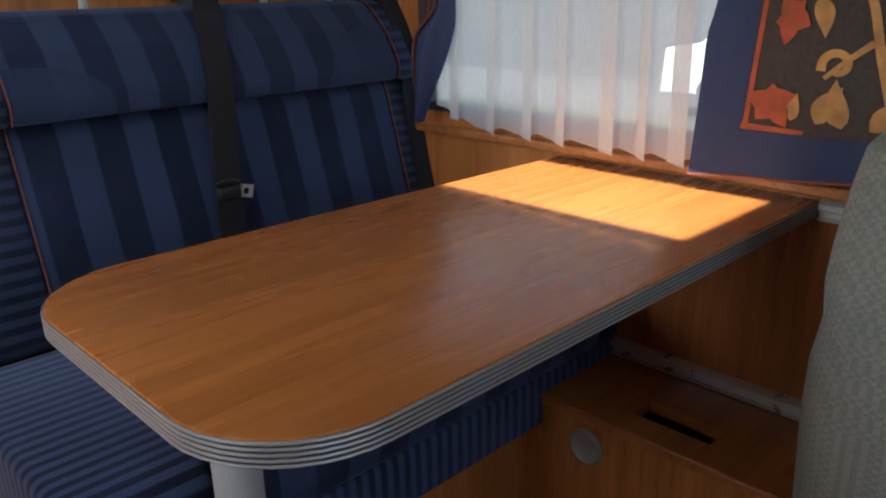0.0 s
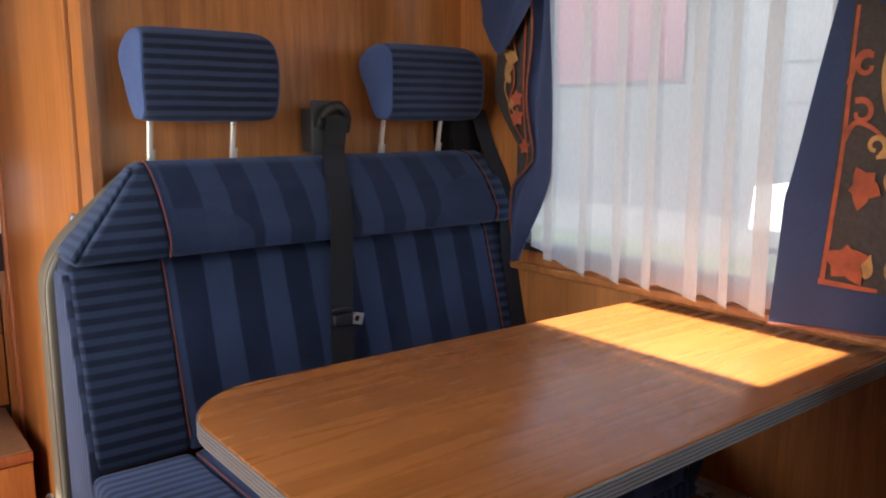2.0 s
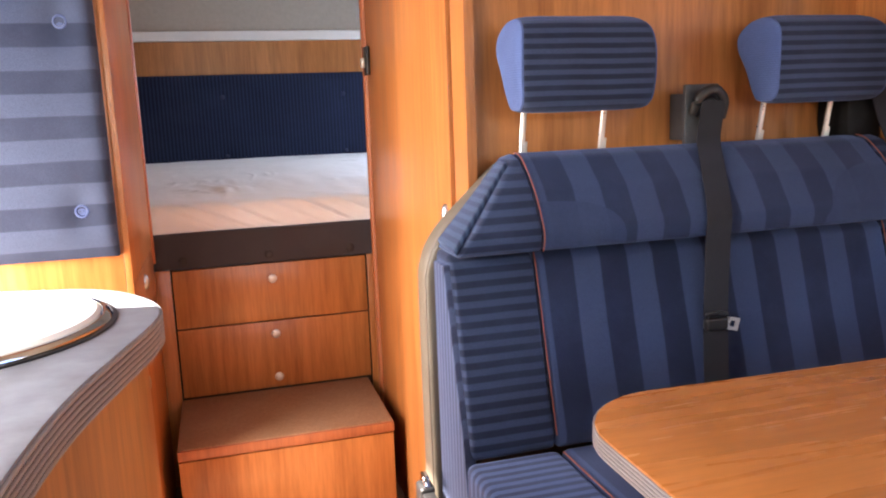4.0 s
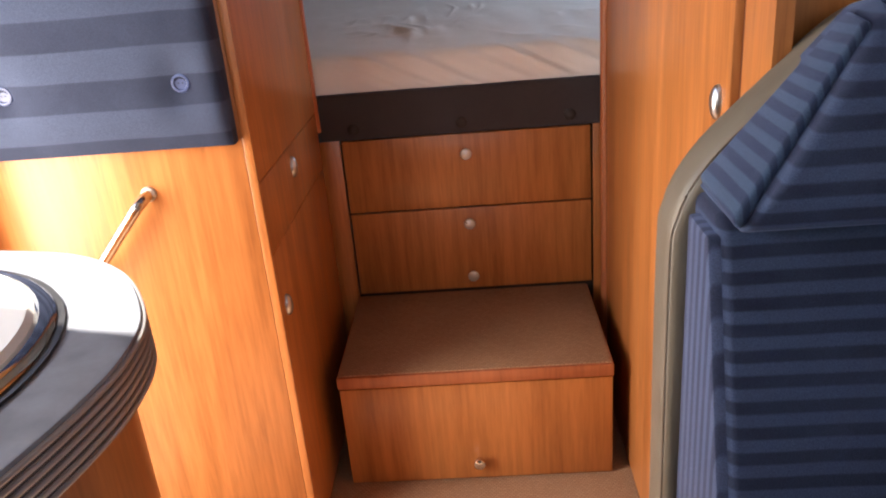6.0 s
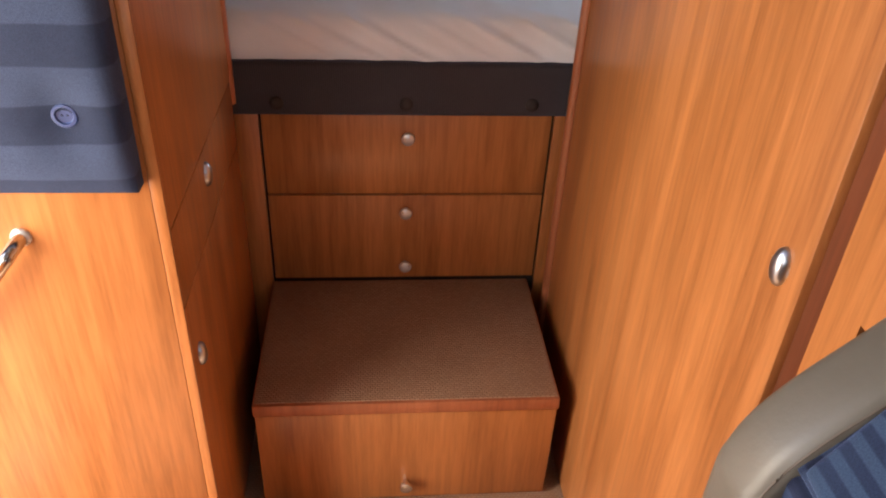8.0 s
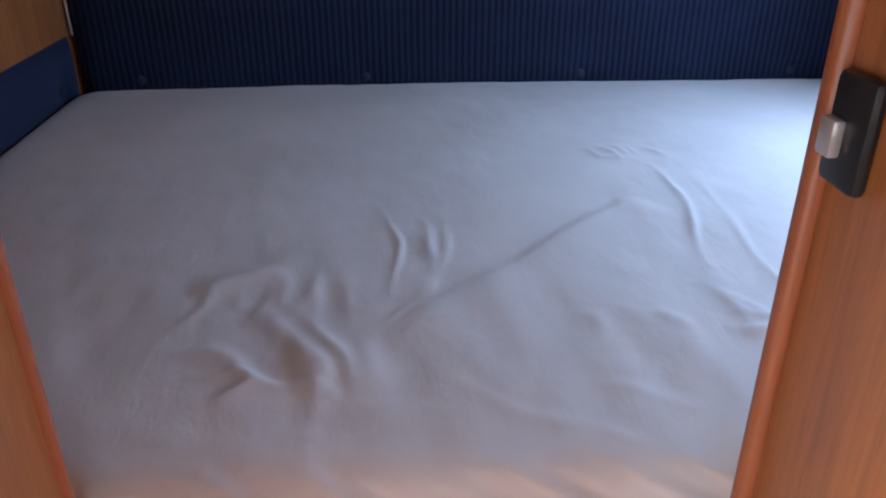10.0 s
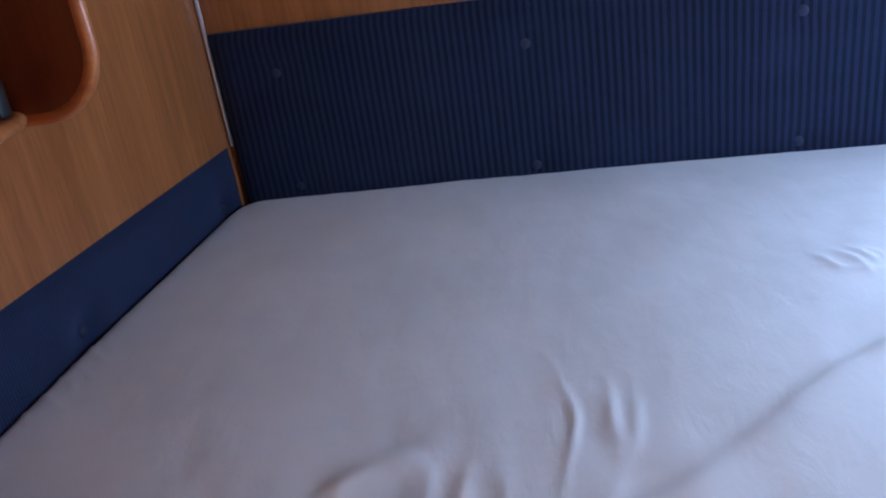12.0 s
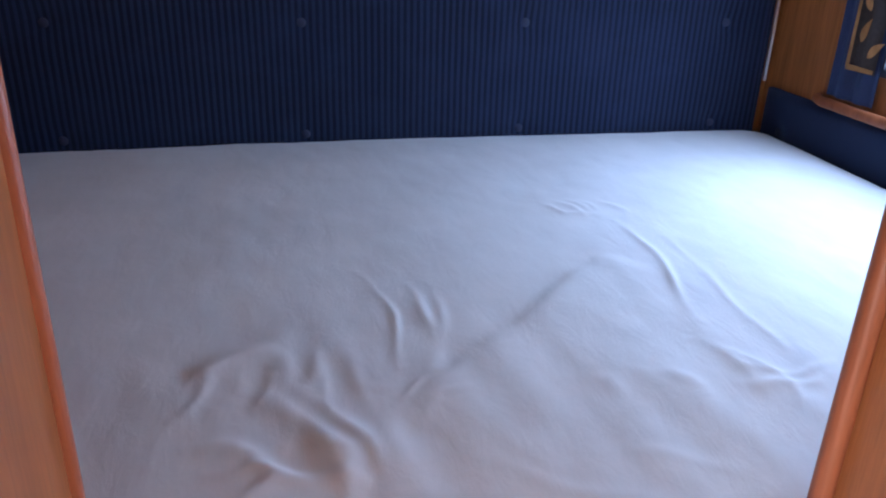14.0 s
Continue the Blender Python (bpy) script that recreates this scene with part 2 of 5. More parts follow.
def carpet_material():
    """Flat woven carpet: small staggered loops in two browns."""
    m, nt, b = mat_base("woven_brown_carpet", 0.95, spec=0.1)
    co = coords(nt)
    br = nt.nodes.new("ShaderNodeTexBrick")
    br.offset = 0.5
    for k, v in (("Scale", 1.0), ("Mortar Size", 0.0013), ("Mortar Smooth", 0.8), ("Brick Width", 0.0090), ("Row Height", 0.0054)):
        br.inputs[k].default_value = v
    br.inputs["Color1"].default_value = (0.345, 0.205, 0.125, 1)
    br.inputs["Color2"].default_value = (0.40, 0.255, 0.16, 1)
    br.inputs["Mortar"].default_value = (0.285, 0.165, 0.098, 1)
    nt.links.new(co, br.inputs["Vector"])
    c = mix(nt, br.outputs["Color"], ramp(nt, noise_tex(nt, co, 5, 5), [(0.3, (0.80, 0.78, 0.76)), (0.7, (1.1, 1.1, 1.1))]), 0.7, "MULTIPLY")
    c = mix(nt, c, ramp(nt, noise_tex(nt, co, 500, 3), [(0.3, (0.7, 0.7, 0.7)), (0.7, (1.2, 1.2, 1.2))]), 0.6, "MULTIPLY")
    nt.links.new(c, b.inputs["Base Color"])
    bump(nt, b, maths(nt, "SUBTRACT", noise_tex(nt, co, 700, 2), br.outputs["Fac"]), 0.7, 0.002)
    return m


def sheer_material():
    m = bpy.data.materials.new("white_voile")
    m.use_nodes = True
    nt = m.node_tree
    nt.nodes.clear()
    out = nt.nodes.new("ShaderNodeOutputMaterial")
    tl, df, tp = (nt.nodes.new("ShaderNodeBsdf" + k) for k in ("Translucent", "Diffuse", "Transparent"))
    tl.inputs[0].default_value = (0.95, 0.92, 0.89, 1)
    df.inputs[0].default_value = (0.85, 0.83, 0.81, 1)
    tp.inputs[0].default_value = (0.95, 0.95, 0.96, 1)
    m1, m2 = nt.nodes.new("ShaderNodeMixShader"), nt.nodes.new("ShaderNodeMixShader")
    m1.inputs[0].default_value = 0.42
    nt.links.new(tl.outputs[0], m1.inputs[1])
    nt.links.new(df.outputs[0], m1.inputs[2])
    th = noise_tex(nt, coords(nt, (1, 1, 0.25)), 300, 2)
    nt.links.new(maths(nt, "ADD", maths(nt, "MULTIPLY", th, 0.16), 0.27), m2.inputs[0])
    nt.links.new(m1.outputs[0], m2.inputs[1])
    nt.links.new(tp.outputs[0], m2.inputs[2])
    nt.links.new(m2.outputs[0], out.inputs[0])
    return m


def glass_material():
    m, nt, b = mat_base("tinted_window_acrylic", 0.03, 0, (0.86, 0.87, 0.87))
    b.inputs["Transmission Weight"].default_value = 1.0
    b.inputs["IOR"].default_value = 1.1
    return m


def seat_fabric():
    """Pale woven seat cloth with a small lozenge pattern."""
    m, nt, b = mat_base("pale_lozenge_cloth", 0.9, spec=0.2)
    co = coords(nt)
    rot = nt.nodes.new("ShaderNodeMapping")
    rot.inputs["Rotation"].default_value = (0, radians(45), 0)
    nt.links.new(co, rot.inputs[0])
    ck = nt.nodes.new("ShaderNodeTexChecker")
    ck.inputs["Scale"].default_value = 150
    ck.inputs["Color1"].default_value = (0.215, 0.21, 0.185, 1)
    ck.inputs["Color2"].default_value = (0.26, 0.255, 0.225, 1)
    nt.links.new(rot.outputs[0], ck.inputs["Vector"])
    teal = ramp(nt, noise_tex(nt, co, 6.5, 2), [(0.55, (1, 1, 1)), (0.68, (0.45, 0.75, 0.72))])
    c = mix(nt, ck.outputs[0], teal, 0.7, "MULTIPLY")
    c = mix(nt, c, ramp(nt, noise_tex(nt, co, 500, 3), [(0.3, (0.75, 0.75, 0.75)), (0.7, (1.15, 1.15, 1.15))]), 0.6, "MULTIPLY")
    nt.links.new(c, b.inputs["Base Color"])
    bump(nt, b, noise_tex(nt, co, 600, 2), 0.4, 0.001)
    return m


sheet_white, carpet, voile, glass, seat_cloth = sheet_material(), carpet_material(), sheer_material(), glass_material(), seat_fabric()


# ---- building helpers ----
def link(name, bm, material, parent=None, label="", smooth=True, angle=40):
    me = bpy.data.meshes.new(name)
    bmesh.ops.recalc_face_normals(bm, faces=bm.faces)
    bm.to_mesh(me)
    bm.free()
    if smooth:
        me.shade_smooth()
        me.set_sharp_from_angle(angle=radians(angle))
    me.materials.append(material)
    ob = new(name, me)
    if parent:
        ob.parent = parent
        ob.matrix_parent_inverse = parent.matrix_world.inverted()
    if label:
        ob["label"] = label
    return ob


def part(name, bm, material, parent, label=""):
    return link(name, bm, material, parent, label)


def thing(name, x, y, z, label, category, group=""):
    ob = new(name)
    ob.location = (x, y, z)
    ob.empty_display_size = 0.05
    bpy.context.view_layer.update()
    return tagged(ob, label, category, group)


def box(x0, x1, y0, y1, z0, z1, bev=0.0, seg=2, bm=None):
    bm = bm or bmesh.new()
    v = bmesh.ops.create_cube(bm, size=1)["verts"]
    for q in v:
        q.co = Vector((x0 + (q.co.x + 0.5) * (x1 - x0), y0 + (q.co.y + 0.5) * (y1 - y0), z0 + (q.co.z + 0.5) * (z1 - z0)))
    if bev:
        es = list({e for q in v for e in q.link_edges})
        bmesh.ops.bevel(bm, geom=es, offset=bev, segments=seg, profile=0.5, affect="EDGES")
    return bm


def prism(pts, axis, a, b, bev=0.0, seg=2, bm=None):
    """A prism on a 2D outline, in the two axes other than the given one, from a to b."""
    bm = bm or bmesh.new()

    def at(p, w):
        return {"x": (w, p[0], p[1]), "y": (p[0], w, p[1]), "z": (p[0], p[1], w)}[axis]

    lo = [bm.verts.new(at(p, a)) for p in pts]
    hi = [bm.verts.new(at(p, b)) for p in pts]
    n = len(pts)
    fs = [bm.faces.new(lo), bm.faces.new(hi[::-1])]
    fs += [bm.faces.new((lo[i], hi[i], hi[(i + 1) % n], lo[(i + 1) % n])) for i in range(n)]
    bmesh.ops.recalc_face_normals(bm, faces=fs)
    if bev:
        es = list({e for f in fs[:2] for e in f.edges}) if n > 8 else list({e for f in fs for e in f.edges})
        bmesh.ops.bevel(bm, geom=es, offset=bev, segments=seg, profile=0.5, affect="EDGES")
    return bm


def tube(points, r, sides=10, bm=None, flat=1.0, up=None):
    """A round or flattened tube along a line of points."""
    bm = bm or bmesh.new()
    pts = [Vector(p) for p in points]
    rings = []
    for i, p in enumerate(pts):
        d = (pts[min(i + 1, len(pts) - 1)] - pts[max(i - 1, 0)]).normalized()
        ref = Vector(up) if up else (Vector((0, 0, 1)) if abs(d.z) < 0.9 else Vector((1, 0, 0)))
        s = d.cross(ref).normalized()
        u = s.cross(d).normalized()
        rings.append([bm.verts.new(p + r * (math.cos(a) * s + flat * math.sin(a) * u)) for a in (2 * math.pi * k / sides for k in range(sides))])
    for a, b in zip(rings, rings[1:]):
        for k in range(sides):
            bm.faces.new((a[k], a[(k + 1) % sides], b[(k + 1) % sides], b[k]))
    bm.faces.new(rings[0][::-1])
    bm.faces.new(rings[-1])
    return bm


def lathe(profile, c, axis=(0, 0, 1), sides=24, bm=None, sx=1.0):
    """A turned shape: rows of radius and height along an axis."""
    bm = bm or bmesh.new()
    q = Vector((0, 0, 1)).rotation_difference(Vector(axis))
    rings = []
    for r, h in profile:
        rings.append([bm.verts.new(Vector(c) + q @ Vector((sx * r * math.cos(a), r * math.sin(a), h))) for a in (2 * math.pi * k / sides for k in range(sides))])
    for a, b in zip(rings, rings[1:]):
        for k in range(sides):
            bm.faces.new((a[k], a[(k + 1) % sides], b[(k + 1) % sides], b[k]))
    bm.faces.new(rings[0][::-1])
    bm.faces.new(rings[-1])
    return bm


def bezier(pts, n=12):
    """Points on a smooth line through the given ones."""
    p = [Vector(q) for q in pts]
    out = []
    for i in range(len(p) - 1):
        a, b, c, d = p[max(i - 1, 0)], p[i], p[i + 1], p[min(i + 2, len(p) - 1)]
        for k in range(n):
            t = k / n
            out.append(0.5 * (2 * b + (c - a) * t + (2 * a - 5 * b + 4 * c - d) * t * t + (3 * b - a - 3 * c + d) * t ** 3))
    return out + [p[-1]]


def pierced(axis, a, b, u0, u1, z0, z1, holes):
    """A wall slab between a and b on an axis, with rectangular holes (u0, u1, z0, z1) right through."""
    us = sorted({u0, u1, *[h[0] for h in holes], *[h[1] for h in holes]})
    zs = sorted({z0, z1, *[h[2] for h in holes], *[h[3] for h in holes]})
    bm = bmesh.new()
    solid = {(i, j): not any(h[0] <= (us[i] + us[i + 1]) / 2 <= h[1] and h[2] <= (zs[j] + zs[j + 1]) / 2 <= h[3] for h in holes)
             for i in range(len(us) - 1) for j in range(len(zs) - 1)}
    made = {}

    def vert(w, i, j):
        if (w, i, j) not in made:
            made[w, i, j] = bm.verts.new({"x": (w, us[i], zs[j]), "y": (us[i], w, zs[j]), "z": (us[i], zs[j], w)}[axis])
        return made[w, i, j]

    for (i, j), s in solid.items():
        if not s:
            continue
        for w in (a, b):
            bm.faces.new([vert(w, i, j), vert(w, i + 1, j), vert(w, i + 1, j + 1), vert(w, i, j + 1)])
        for di, dj, p, q in ((-1, 0, (i, j), (i, j + 1)), (1, 0, (i + 1, j), (i + 1, j + 1)), (0, -1, (i, j), (i + 1, j)), (0, 1, (i, j + 1), (i + 1, j + 1))):
            if not solid.get((i + di, j + dj), False):
                bm.faces.new([vert(a, *p), vert(b, *p), vert(b, *q), vert(a, *q)])
    return bm


def structure(name, bm, material, label="", smooth=False):
    return tagged(link(name, bm, material, None, label, smooth), kind="structure")


# ---- the shell of the vehicle ----
XL, XR, YR, YF, ZC = -0.80, 1.19, 3.80, -1.35, 2.0
DOOR = (1.28, 1.785, 0.0, 1.90)
structure("floor", box(XL - 0.04, XR + 0.04, YF - 0.04, YR + 0.04, -0.05, 0.0), carpet, "brown woven carpet on the vehicle floor")
structure("wall_left", pierced("x", XL - 0.04, XL, YF, YR, 0.0, ZC, [DOOR, (0.22, 1.02, 1.08, 1.46)]), wood_v, "cherry wood side wall with entrance and kitchen window")
structure("wall_right", pierced("x", XR, XR + 0.04, YF, YR, 0.0, ZC, [(0.40, 1.22, 0.80, 1.46), (2.62, 3.40, 1.12, 1.50)]), wood_v, "cherry wood side wall with two windows")
structure("wall_rear", box(XL - 0.04, XR + 0.04, YR, YR + 0.04, 0.0, ZC), wood_v, "cherry wood rear wall above the bed")
structure("wall_front", pierced("y", YF - 0.04, YF, XL - 0.04, XR + 0.04, 0.0, ZC, [(-0.62, 1.02, 0.98, 1.66)]), beige_lining, "beige cab front with a wide windscreen")
structure("ceiling", pierced("z", ZC, ZC + 0.04, XL - 0.04, XR + 0.04, YF - 0.04, YR + 0.04, [(-0.12, 0.233, 0.665, 1.12)]), beige_lining, "pale fabric-lined ceiling with a roof hatch")


# Unseen strips added in the hatch; their slit lays a thin sun line.
structure("ceiling_sun_mask", prism([(-0.034, 0.666), (-0.034, 1.119), (-0.037, 1.119), (-0.078, 0.666)], "z", ZC + 0.032, ZC + 0.038), white_paint, "unseen white strip added in the roof hatch to bound the sun patch")
structure("ceiling_slit_mask", prism([(-0.043, 1.119), (-0.119, 1.119), (-0.119, 0.666), (-0.084, 0.666)], "z", ZC + 0.032, ZC + 0.038), white_paint, "unseen white strip added in the roof hatch to leave a thin sun slit")


def window(name, x0, x1, y0, y1, z0, z1, label):
    w = tagged(thing(name, (x0 + x1) / 2, y0, z0, label, "window"), kind="structure")
    part("window_frame", pierced("x", x0 - 0.006, x1 + 0.006, y0 - 0.02, y1 + 0.02, z0 - 0.02, z1 + 0.02, [(y0 + 0.018, y1 - 0.018, z0 + 0.018, z1 - 0.018)]), grey_plastic, w, "grey plastic window frame")
    pane = part("pane", box((x0 + x1) / 2 - 0.002, (x0 + x1) / 2 + 0.002, y0 + 0.016, y1 - 0.016, z0 + 0.016, z1 - 0.016), glass, w, "clear acrylic pane")
    pane.visible_shadow = False


window("window_1", XR + 0.008, XR + 0.032, 0.40, 1.22, 0.80, 1.46, "acrylic side window beside the dinette table")
window("window_2", XR + 0.008, XR + 0.032, 2.62, 3.40, 1.12, 1.50, "acrylic side window beside the bed")
window("window_3", XL - 0.032, XL - 0.008, 0.22, 1.02, 1.08, 1.46, "acrylic kitchen window over the worktop")

ws = tagged(thing("window_4", 0.2, YF, 0.98, "wide windscreen at the front of the cab", "window"), kind="structure")
part("window_frame", pierced("y", YF - 0.046, YF + 0.006, -0.64, 1.04, 0.96, 1.68, [(-0.60, 1.0, 1.0, 1.64)]), black_plastic, ws, "black windscreen surround")
ws_pane = part("pane", box(-0.602, 1.002, YF - 0.022, YF - 0.018, 0.998, 1.642), glass, ws, "clear windscreen glass")
ws_pane.visible_shadow = False

# seat partition and the wardrobe beside the aisle
structure("wall_partition", box(0.3297, XR, 1.425, 1.44, 0.0, ZC), wood_v, "cherry wood partition behind the bench")
structure("window_sill", box(XR - 0.022, XR - 0.001, -0.3, 1.42, 0.757, 0.775, 0.004), wood_x, "narrow wooden ledge under the dinette window")
structure("wall_alcove_trim", box(XL + 0.002, XR - 0.002, 3.755, 3.797, 1.438, 1.480, 0.004), white_paint, "white moulding across the bed alcove")
structure("wall_alcove_top", box(XL + 0.002, XR - 0.002, 3.778, 3.797, 1.4815, ZC - 0.002), beige_lining, "beige lined wall above the bed")
for xx in (XL + 0.008, XR - 0.024):
    structure("trim", tube([(xx, 3.775, 1.035), (xx, 3.775, 1.436)], 0.005, 8), metal_alu, "thin silver corner strip", True)


def knob(parent, x, y, z, axis, r=0.0135):
    rows = [(r * 0.45, -0.002), (r * 0.45, 0.010), (r * 0.95, 0.012), (r, 0.0155), (r * 0.93, 0.019), (r * 0.6, 0.0215), (r * 0.1, 0.0225)]
    return part("knob", lathe(rows, (x, y, z), axis, 20), metal_satin, parent, "satin nickel knob")


def dome(parent, x, y, z, axis, r=0.0118):
    """A low oval push knob."""
    bm = lathe([(r, -0.001), (r * 1.02, 0.002), (r * 0.93, 0.0055), (r * 0.70, 0.0085), (r * 0.38, 0.0102), (r * 0.05, 0.0108)], (x, y, z), axis, 22)
    for v in bm.verts:
        v.co.z = z + (v.co.z - z) * 1.75
    part("collar", lathe([(r * 1.10, 0.0), (r * 1.10, 0.0012), (r * 0.9, 0.0012)], (x, y, z), axis, 22), metal_satin, part("push_knob", bm, metal_alu, parent, "oval polished push knob"))


def build_wardrobe():
    w = thing("wardrobe", 0.5, 1.9, 0.0, "tall cherry wood wardrobe with a closed door beside the aisle", "wardrobe")
    part("body", box(0.330, XR - 0.002, 1.4425, 2.345, 0.001, ZC - 0.001), wood_v, w)
    part("side_strip", prism([(1.392, 0.926), (1.4244, 0.926), (1.4244, 0.001), (1.473, 0.001), (1.473, ZC - 0.002), (1.392, ZC - 0.002)], "x", 0.312, 0.3295), wood_v, w)
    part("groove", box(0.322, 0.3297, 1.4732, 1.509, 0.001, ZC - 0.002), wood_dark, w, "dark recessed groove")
    d = part("door", box(0.312, 0.3292, 1.5092, 2.325, 0.006, ZC - 0.01, 0.002), wood_v, w)
    part("edge_trim", tube([(0.3115, 2.337, 0.02), (0.3115, 2.337, ZC - 0.02)], 0.0115, 10), wood_edge, w, "rounded reddish edge band")
    dome(d, 0.3121, 1.546, 0.897, (-1, 0, 0))
    return w


def build_tall_cabinet():
    c = thing("tall_cabinet", -0.55, 2.1, 0.0, "tall cherry wood cabinet with drawers facing the aisle", "cabinet")
    part("body", box(XL + 0.001, -0.344, 1.845, 2.372, 0.001, ZC - 0.001, 0.0015), wood_v, c)
    part("corner_stile", box(-0.3438, -0.329, 1.845, 1.8515, 0.001, ZC - 0.001, 0.0012), wood_v, c)
    for z0, z1, kn in ((0.7472, ZC - 0.002, None), (0.6182, 0.7448, (2.08, 0.705)), (0.012, 0.6158, (1.886, 0.506))):
        p = part("door", box(-0.3435, -0.329, 1.8523, 2.358, z0, z1, 0.0008), wood_v, c)
        if kn:
            dome(p, -0.3291, kn[0], kn[1], (1, 0, 0))
    part("edge_trim", tube([(-0.332, 2.366, 0.70), (-0.332, 2.366, ZC - 0.02)], 0.0095, 10), wood_edge, c, "rounded reddish edge band")
    # vent grille at the foot
    pts = [(-0.582, 0.004), (-0.410, 0.004), (-0.410, 0.022), (-0.430, 0.040), (-0.562, 0.040), (-0.582, 0.022)]
    v = part("vent_grille", prism(pts, "y", 1.839, 1.8448, 0.001), plain("tan_plastic", (0.45, 0.24, 0.12), 0.5), c, "tan plastic vent grille")
    for zz, a, b in ((0.013, -0.570, -0.422), (0.022, -0.570, -0.422), (0.031, -0.560, -0.432)):
        w3 = (b - a - 0.012) / 3
        for k in range(3):
            # thin dark plates on the grille stand in for shaded slots
            part("slot", box(a + k * (w3 + 0.006), a + k * (w3 + 0.006) + w3, 1.8375, 1.8395, zz - 0.0027, zz + 0.0027, 0.0008), gap_shade, v)
    return c


def build_grab_handle():
    h = thing("grab_handle", -0.6, 1.845, 0.6, "slanted satin metal grab handle on the cabinet front", "handle")
    pts = bezier([(-0.513, 1.846, 0.742), (-0.519, 1.820, 0.735), (-0.532, 1.808, 0.719), (-0.60, 1.806, 0.640), (-0.674, 1.808, 0.552), (-0.688, 1.820, 0.536), (-0.694, 1.846, 0.529)], 6)
    part("bar", tube(pts, 0.0095, 14), metal_bar, h)
    for p in (pts[0], pts[-1]):
        part("rosette", lathe([(0.013, 0), (0.013, 0.003), (0.011, 0.005)], (p.x, 1.8448, p.z), (0, -1, 0), 16), metal_satin, h)


build_wardrobe()
build_tall_cabinet()
build_grab_handle()


# ---- bed ----
def build_bed_base():
    b = thing("bed", 0.0, 2.39, 0.0, "cherry wood bed base with two drawer fronts below the mattress", "bed")
    part("carcass", box(XL + 0.002, XR - 0.002, 2.405, YR - 0.002, 0.001, 0.712), wood_v, b)
    part("stile", box(-0.342, -0.289, 2.387, 2.4045, 0.001, 0.672, 0.001), wood_v, b)
    part("stile", box(0.291, 0.328, 2.387, 2.4045, 0.001, 0.672, 0.001), wood_v, b)
    d = part("drawer", box(-0.284, 0.286, 2.387, 2.4045, 0.4925, 0.668, 0.0015), wood_v, b)
    knob(d, 0.0, 2.387, 0.624, (0, -1, 0))
    d = part("drawer", box(-0.284, 0.286, 2.387, 2.4045, 0.279, 0.488, 0.0015), wood_v, b)
    knob(d, -0.002, 2.387, 0.453, (0, -1, 0))
    knob(d, -0.001, 2.387, 0.317, (0, -1, 0))
    part("gap", box(-0.2888, 0.2908, 2.395, 2.4048, 0.001, 0.672), gap_shade, b, "near-black strip painted as the shadow in the gap")
    e = part("edge_board", box(-0.343, 0.329, 2.368, 2.4045, 0.674, 0.780, 0.008, 3), cloth_brown, b, "dark brown upholstered edge board")
    for x in (-0.249, -0.005, 0.238):
        part("button", lathe([(0.013, 0), (0.013, 0.003), (0.009, 0.006), (0.003, 0.007)], (x, 2.3685, 0.700), (0, -1, 0), 16), button_brown, e)


def build_mattress():
    m = thing("mattress", 0.19, 3.1, 0.71, "foam mattress under the sheet", "mattress")
    part("core", box(XL + 0.03, XR - 0.04, 2.42, 3.74, 0.7125, 0.85, 0.03, 3), white_paint, m)


CREASES = []


def creases(x, y, heading, length, top, wide, n=1, dx=0.0, dy=0.0, spread=0.0, bow=0.0):
    """n creases in the sheet, side by side or fanned out; bow bends them to their left."""
    rng = random.Random(int(1000 * (x + 3 * y + top)))
    for k in range(n):
        a = radians(heading + spread * (k - (n - 1) / 2) + rng.uniform(-5, 5))
        ln = length * rng.uniform(0.75, 1.2)
        px, py = x + k * dx + rng.uniform(-0.008, 0.008), y + k * dy + rng.uniform(-0.012, 0.012)
        b = bow * rng.uniform(0.5, 1.4)
        pts = []
        for i in range(7):
            t = i / 6
            off = b * ln * 4 * t * (1 - t) + rng.uniform(-0.0016, 0.0016)
            pts.append((px + ln * t * math.cos(a) - off * math.sin(a), py + ln * t * math.sin(a) + off * math.cos(a)))
        CREASES.append((pts, top * rng.uniform(0.7, 1.2), wide * rng.uniform(0.85, 1.2)))


# the knot of folds near the foot, and the long fold that runs out of it
creases(-0.300, 2.650, 58, 0.100, 0.008, 0.013, 4, 0.034, 0.004, -7, -0.14)
creases(-0.285, 2.600, -12, 0.120, 0.012, 0.012, 3, 0.020, -0.042, 6, 0.16)
creases(-0.310, 2.700, 34, 0.150, 0.024, 0.032)
creases(-0.225, 2.680, -58, 0.270, 0.013, 0.019, 1, 0, 0, 0, 0.12)
creases(-0.190, 2.690, -66, 0.200, 0.010, 0.015, 2, 0.032, 0.004, 6, 0.10)
# upright folds in the middle
creases(-0.042, 2.970, -88, 0.330, 0.0075, 0.008, 1, 0, 0, 0, 0.05)
creases(0.026, 2.930, -92, 0.250, 0.0105, 0.011, 1, 0, 0, 0, 0.03)
creases(0.062, 2.935, -94, 0.210, 0.0070, 0.008, 1, 0, 0, 0, 0.03)
creases(-0.056, 2.680, -90, 0.230, 0.0160, 0.022, 1, 0, 0, 0, -0.05)
creases(-0.160, 2.780, -88, 0.190, 0.0045, 0.012, 3, 0.036, 0.006, 3, 0.02)
creases(-0.035, 2.640, 32, 0.090, 0.0060, 0.009, 2, 0.020, -0.028, 8, 0.06)
